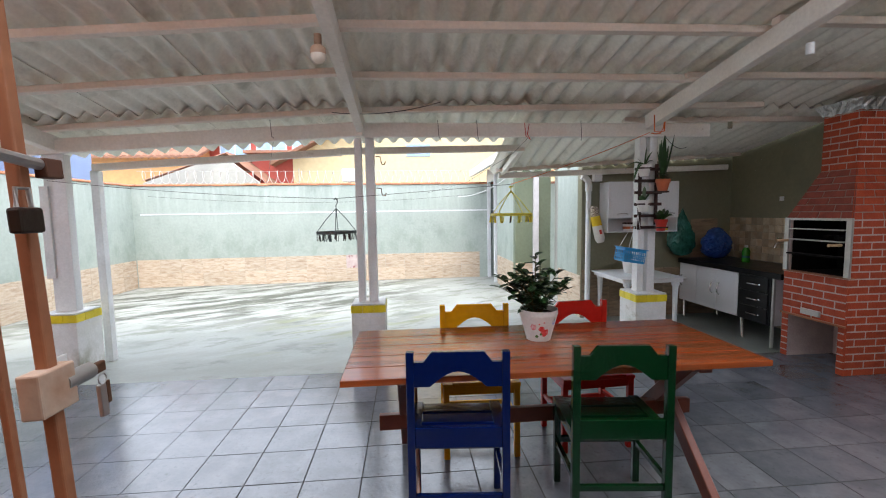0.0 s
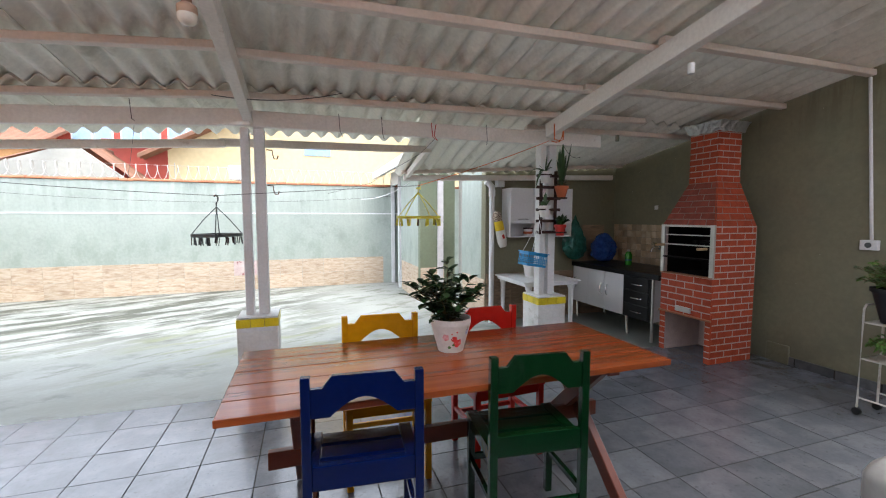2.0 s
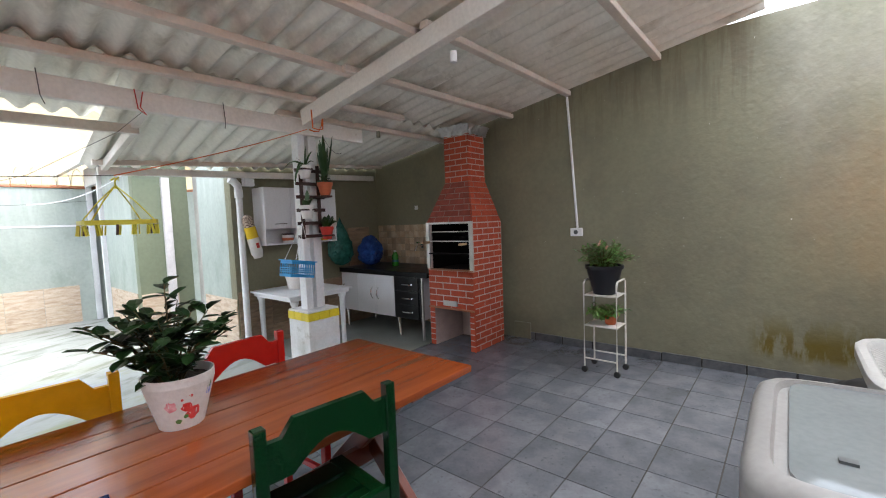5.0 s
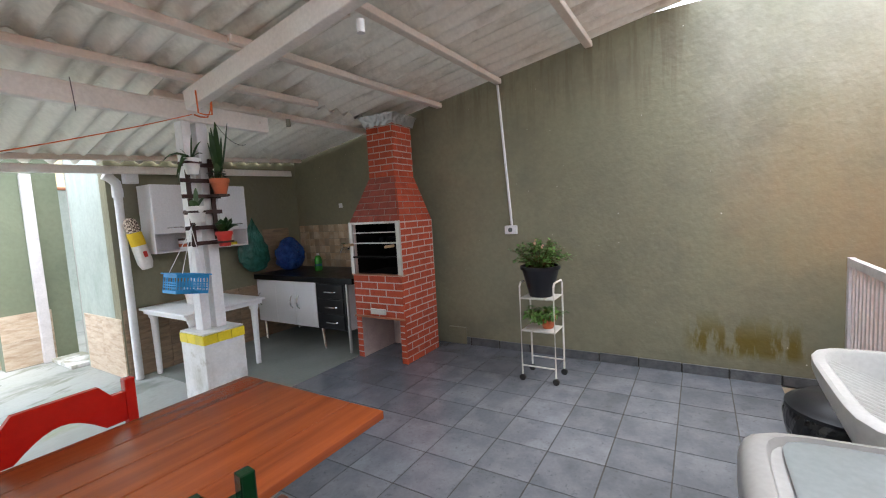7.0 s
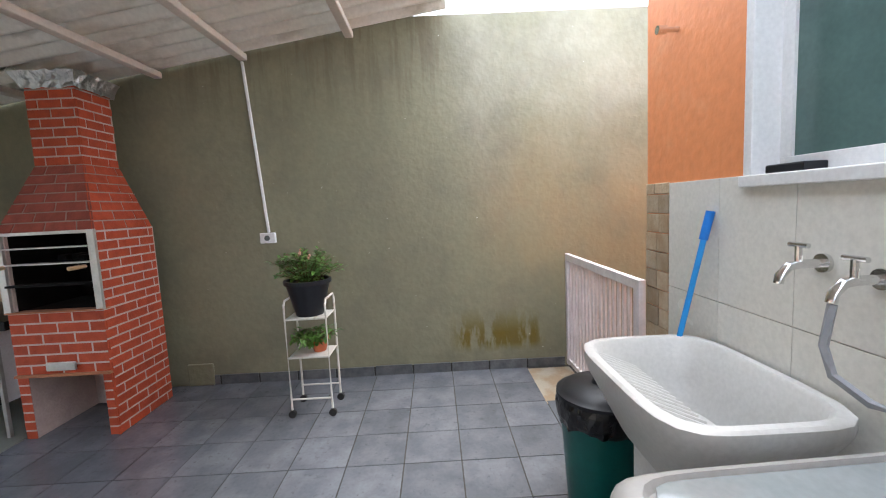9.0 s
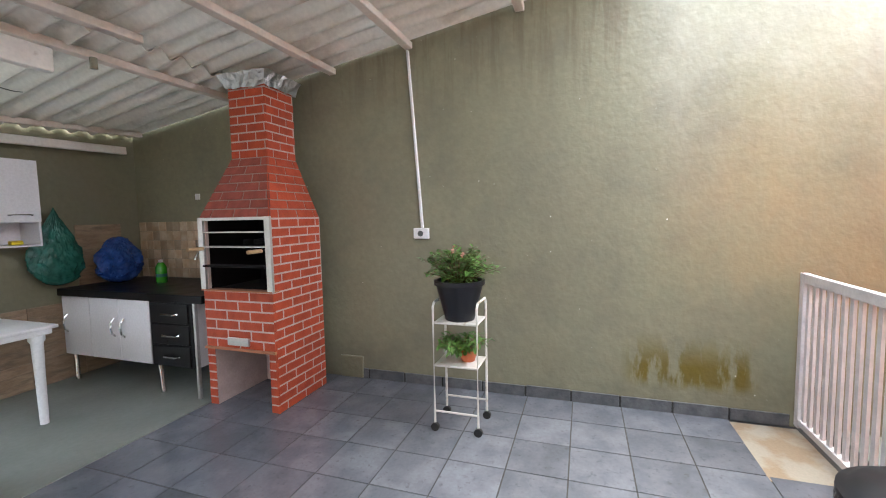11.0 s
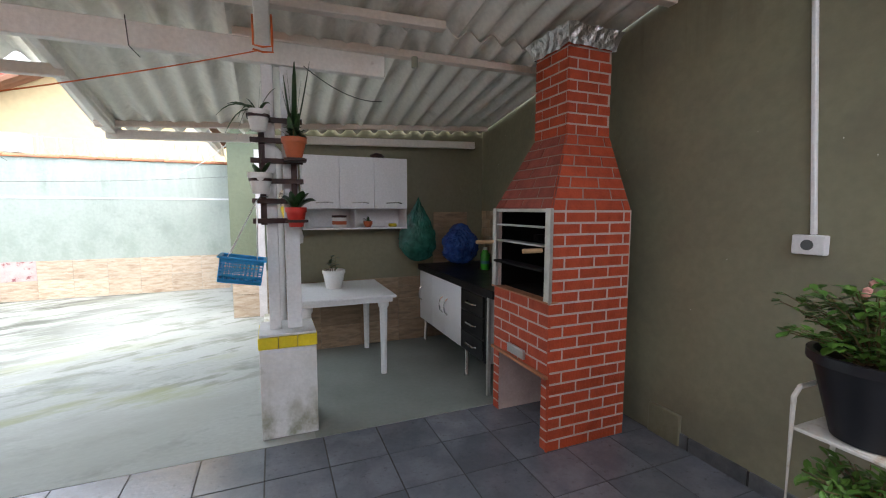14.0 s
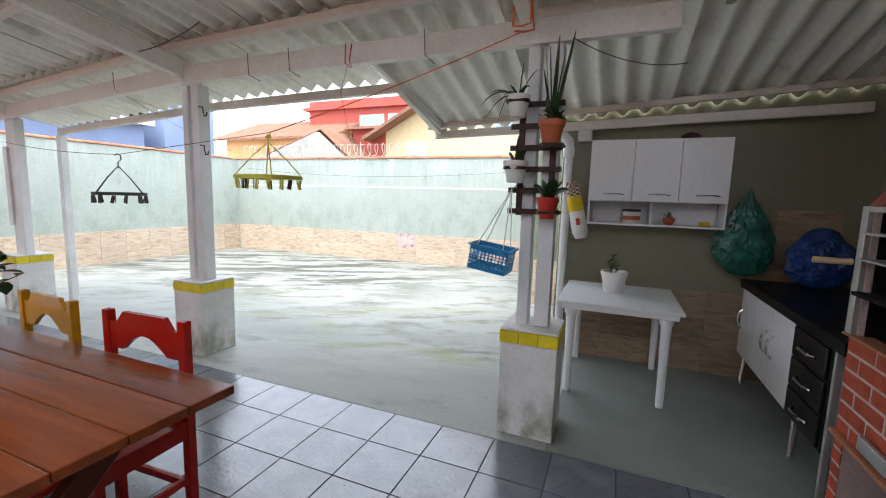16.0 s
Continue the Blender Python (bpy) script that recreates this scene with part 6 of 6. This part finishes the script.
# window over the sink
win = thing("window_1", (3.75, HY, 1.56), "white aluminium sliding window with green-grey glass in a white frame", "window", kind="structure")
part("sill", boxm(-0.03, 1.22, -0.15, 0.03, -0.03, 0.012, bevel=0.004), M_WHITEPL, win)
part("window_frame", boxm(1.17, 1.21, -0.15, 0.02, 0.012, 1.0, bevel=0.004), M_WHITEPL, win)
part("window_frame", boxm(0.0, 0.04, -0.15, 0.02, 0.012, 1.0, bevel=0.004), M_WHITEPL, win)
for i, (x0, x1, y) in enumerate(((0.60, 1.17, -0.10), (0.04, 0.64, -0.13))):
    s = part("sash", boxm(x0, x1, y - 0.015, y + 0.015, 0.012, 0.07, bevel=0.002), M_WHITEPL, win)
    for a, b_ in ((x0, x0 + 0.05), (x1 - 0.05, x1)):
        part("sash_stile", boxm(a, b_, y - 0.0149, y + 0.0149, 0.07, 1.0), M_WHITEPL, s)
    part("pane", boxm(x0 + 0.05, x1 - 0.05, y - 0.003, y + 0.003, 0.07, 1.0), mat("window_glass_dark", (0.10, 0.17, 0.16), rough=0.06, bump=0) if i == 0 else M_GREYDARK, s)
tray = thing("soap_tray", (4.80, 1.40, 1.572), "small black plastic tray on the window sill", "tray")
part("tray_body", boxm(-0.08, 0.08, -0.03, 0.05, 0.0, 0.03, bevel=0.005), M_POTBLACK, tray)

# bits in the wall cabinet's niches and on top
jar = thing("jar", (5.43, KY - 0.16, 1.286), "brown and cream striped canister in the open niche", "jar")
part("body", lathe(bmesh.new(), [(0, 0), (0.065, 0), (0.07, 0.03)], 20), M_POTWHITE, jar)
part("band", lathe(bmesh.new(), [(0.071, 0.03), (0.072, 0.065)], 20), M_POTTERRA, jar, "brown band")
part("upper_body", lathe(bmesh.new(), [(0.07, 0.065), (0.07, 0.10)], 20), M_POTWHITE, jar)
part("lid", lathe(bmesh.new(), [(0.074, 0.10), (0.074, 0.12), (0, 0.125)], 20), M_BROWNWOOD, jar, "dark brown lid")
p = pot("potted_plant", (5.72, KY - 0.16, 1.286), 0.03, 0.042, 0.06, M_POTTERRA, "tiny terracotta pot with a green sprout, in the niche", "potted plant", 0.004)
blades(p, (0, 0, 0.04), [(-0.05, 0, 0.05, 0.02), (0.0, 0, 0.07, 0), (0.03, -0.02, 0.03, 0.01)], M_LEAF, 0.012)
sp = thing("sponge", (5.98, KY - 0.16, 1.286), "small yellow sponge in the open niche", "sponge")
part("foam", boxm(-0.04, 0.04, -0.03, 0.03, 0, 0.035, bevel=0.01), M_YELLOWTILE, sp)
gl = thing("glass_bottle", (5.13, KY - 0.14, 1.286), "small clear bottle in the open niche", "bottle")
part("body", lathe(bmesh.new(), [(0, 0), (0.022, 0), (0.022, 0.07), (0.01, 0.09), (0.01, 0.11), (0, 0.11)], 12), M_WHITEPL, gl, smooth=True)
hp = thing("wooden_hen", (5.83, KY - 0.15, 1.98), "dark brown carved ornament on top of the wall cabinet", "ornament")
bm = bmesh.new()
bmesh.ops.create_icosphere(bm, subdivisions=3, radius=1)
for v in bm.verts:
    v.co = Vector((v.co.x * 0.07 * (1 + 0.3 * noise.noise(v.co * 2)), v.co.y * 0.05, 0.03 + v.co.z * 0.03 * (1 + 0.5 * noise.noise(v.co * 2.5))))
part("carving", bm, M_BROWNWOOD, hp, smooth=True)

# printed roses on the white pot
ros = [o for o in scene.objects if o.name.startswith("potted_plant") and o.parent is None and abs(o.location.x - 3.06) < 0.01][0]


def decal(parent, a, z, r, material, name, seed, flat=1.0):
    """A flat printed blossom following the pot's wall at angle a."""
    rr = random.Random(seed)
    bm = bmesh.new()
    n = 14
    def on(da, dz):
        zz = z + dz
        rad = 0.072 + (0.112 - 0.072) * zz / 0.155 + 0.0012
        t = a + da / rad
        return bm.verts.new((rad * math.cos(t), rad * math.sin(t), zz))
    c = on(0, 0)
    ring = []
    for i in range(n):
        t = 2 * math.pi * i / n
        q = r * (0.75 + 0.3 * abs(math.sin(2.5 * t + seed))) * rr.uniform(0.9, 1.1)
        ring.append(on(q * math.cos(t), q * math.sin(t) * flat))
    for i in range(n):
        bm.faces.new((c, ring[i], ring[(i + 1) % n]))
    part(name, bm, material, parent)


M_ROSE = mat("printed_red", (0.62, 0.03, 0.03), (0.75, 0.10, 0.09), rough=0.4, scale=60, bump=0)
M_PINKP = mat("printed_pink", (0.75, 0.25, 0.28), (0.8, 0.5, 0.5), rough=0.4, scale=60, bump=0)
M_BLUEP = mat("printed_blue", (0.15, 0.25, 0.65), (0.5, 0.6, 0.8), rough=0.4, scale=60, bump=0)
M_LEAFP = mat("printed_leaf", (0.10, 0.22, 0.06), rough=0.4, bump=0)
S = -math.pi / 2
for da, z, r, m, nm in ((0.10, 0.06, 0.026, M_ROSE, "printed_rose"), (-0.12, 0.085, 0.018, M_ROSE, "printed_rose"), (-0.62, 0.095, 0.020, M_PINKP, "printed_rose"),
                        (0.75, 0.12, 0.018, M_BLUEP, "printed_flower"), (-0.42, 0.035, 0.010, M_LEAFP, "printed_leaf"), (0.72, 0.14, 0.012, M_LEAFP, "printed_leaf"),
                        (0.02, 0.125, 0.006, M_ROSE, "printed_petal"), (-0.25, 0.115, 0.005, M_ROSE, "printed_petal"), (1.6, 0.07, 0.024, M_ROSE, "printed_rose"), (2.2, 0.10, 0.018, M_PINKP, "printed_rose"),
                        (-0.15, 0.05, 0.008, M_LEAFP, "printed_leaf"), (1.1, 0.05, 0.012, M_LEAFP, "printed_leaf")):
    decal(ros, S + da, z, r, m, nm, int(da * 100) + 200)

# ---- tiles ----
P = 0.345


def slab_mesh(name, w, d, h, material, gap=0.004):
    return mesh_of(name, boxm(gap / 2, w - gap / 2, gap / 2, d - gap / 2, -h, 0), material)


me_l, me_d = slab_mesh("tile", P, P, 0.006, M_TILE_L, 0.008), slab_mesh("tile", P, P, 0.006, M_TILE_D, 0.009)
rest_l, rest_d = bmesh.new(), bmesh.new()
count = 0
X_REF, Y_REF = 5.755, 5.625
k0, k1 = math.ceil((WX - X_REF) / P), math.floor((EX - 0.02 - X_REF) / P)
for j in range(1, 13):
    y = Y_REF + 0.02 - j * P
    if y < HY - 0.05:
        break
    for k in range(k0, k1):
        x = X_REF + k * P
        dark = False
        if x > 6.3 and y < 2.0 and k in (3,):
            continue
        if x > 0.6:
            o = new("tile", me_d if dark else me_l)
            o.matrix_world = pose(x, y, rng.uniform(-0.0012, 0.0))
            o.parent = tilebed
            count += 1
        else:
            box(rest_l, x + 0.002, x + P - 0.002, y + 0.002, y + P - 0.002, -0.006, 0.0)
part("tile_field", rest_l, M_TILE_L, tilebed, "pale blue-grey floor tiles", kind="stuff")
rest_d.free()
x = X_REF + k1 * P
for j in range(1, 12):
    y = Y_REF + 0.02 - j * P
    if EX - x > 0.03:
        part("tile", boxm(x + 0.003, EX - 0.012, y + 0.003, y + P - 0.004, -0.006, 0.0), M_TILE_D, tilebed)
# bare patch near the gate
part("patch", boxm(6.40, 7.08, 1.47, 1.86, -0.006, -0.0005, bevel=0.002), mat("sand_cement_patch", (0.27, 0.20, 0.13), (0.32, 0.28, 0.22), rough=0.8, scale=4, mixlo=0.45, mixhi=0.55), tilebed, "bare yellowish cement patch")

# skirting along the east wall
sk = thing("baseboard", (0, 0, 0), "grey slate skirting tiles along the olive wall", "skirting", kind="structure")
y = 1.50
while y < 4.86:
    part("tile", boxm(EX - rng.uniform(0.013, 0.018), EX, y + 0.004, min(y + 0.339, 4.88), 0.0, rng.uniform(0.082, 0.090), bevel=0.003), M_SKIRT, sk)
    y += 0.35
part("joint_bed", boxm(EX - 0.009, EX, 1.50, 4.88, 0.0, 0.080), M_GROUT, sk)
part("ledge", boxm(EX - 0.03, EX, 4.70, 4.93, 0.0, 0.20, bevel=0.01), M_OLIVE, sk, "small rendered plinth stub")

# ledge-stone wainscot
wn_ = thing("wainscot", (0, 0, 0), "beige ledge-stone tiles along the foot of the boundary walls", "wall tiles", kind="structure")
TWW, THH = 0.46, 0.315
me_w = slab_mesh("tile", TWW, 0.010, 0.0, M_LEDGE)


def wtile(w, h, material):
    return mesh_of("tile", boxm(0.0015, w - 0.0015, -0.010, 0.0, 0.0015, h - 0.0015, bevel=0.0015), material)


me_odd = wtile(TWW, THH, mat("pinkish_patch", (0.60, 0.50, 0.47), (0.50, 0.36, 0.34), rough=0.6, scale=8, stain=(0.30, 0.12, 0.12), stain_scale=9, stain_lo=0.58, stain_hi=0.64))
me_w, me_wk = wtile(TWW, THH, M_LEDGE), wtile(0.42, 0.24, M_LEDGE_K)
for i in range(18):
    for r in range(2):
        if i * TWW + TWW > 8.12:
            continue
        o = new("tile", me_odd if i == 10 and r == 1 else me_w)
        o.parent = wn_
        o.matrix_world = NM @ pose(0.02 + i * TWW, 0, r * THH)
for i in range(20):
    for r in range(2):
        o = new("tile", me_w)
        o.parent = wn_
        o.matrix_world = pose(WX, 2.18 + i * TWW, r * THH, 0, 0, 90)
for base, n, rz in (((4.28, 9.15, 0), 1, 0), ((4.28, 10.68, 0), 3, -90), ((4.81, 8.35, 0), 2, -90)):
    for i in range(n):
        for r in range(2):
            o = new("tile", me_w)
            o.parent = wn_
            o.matrix_world = pose(*base, 0, 0, rz) @ pose(i * TWW, 0, r * THH)
        if n == 1:
            pass
wk = thing("kitchen_wall_tiles", (0, 0, 0), "brown ledge-stone tiles low on the kitchen wall", "wall tiles", kind="structure")
i = 0
x = 4.82
while x + 0.42 < EX + 0.02:
    for r in range(6 if x > 6.25 else 3):
        o = new("tile", me_wk)
        o.parent = wk
        w = min(1.0, (EX - 0.012 - x) / 0.42)
        o.matrix_world = pose(x, KY, r * 0.24) @ Matrix.Diagonal((w, 1, 1, 1))
    x += 0.42
me_s = {}
sx = 0.098
for iy in range(18):
    for iz in range(6):
        y, z = 5.64 + iy * sx, CZ + 0.004 + iz * sx
        if y + sx > KY - 0.01:
            continue
        key = (iy + iz) % 3
        if key not in me_s:
            me_s[key] = mesh_of("tile", boxm(-0.010 - 0.002 * key, 0, 0.002, sx - 0.002, 0.002, sx - 0.002, bevel=0.003), M_STONETILE)
        o = new("tile", me_s[key])
        o.parent = wk
        o.matrix_world = pose(EX, y, z)

# cream tiles and stone strip on the house wall
ht = thing("laundry_wall_tiles", (0, 0, 0), "large cream wall tiles with a strip of tumbled stone at", "wall tiles", kind="structure")
x = 5.47
while x > 3.2:
    for z in (0.03, 0.545, 1.06):
        x0 = x - 0.37
        part("tile", boxm(x0 + 0.001, x - 0.001, HY, HY + 0.010, z + 0.001, z + 0.513, bevel=0.001), M_WALLTILE, ht)
    x -= 0.37
r5 = random.Random(3)
z = 0.02
while z < 1.56:
    h = 0.095 if int(z * 100) % 2 else 0.10
    h = min(h, 1.58 - z)
    cut = r5.choice((0.09, 0.11, 0.13))
    for a, b_ in ((5.475, 5.475 + cut), (5.475 + cut, 5.695)):
        part("stone", boxm(a + 0.002, b_ - 0.002, HY, HY + r5.uniform(0.010, 0.014), z + 0.002, z + h - 0.002, bevel=0.003), M_STONETILE, ht)
    z += h
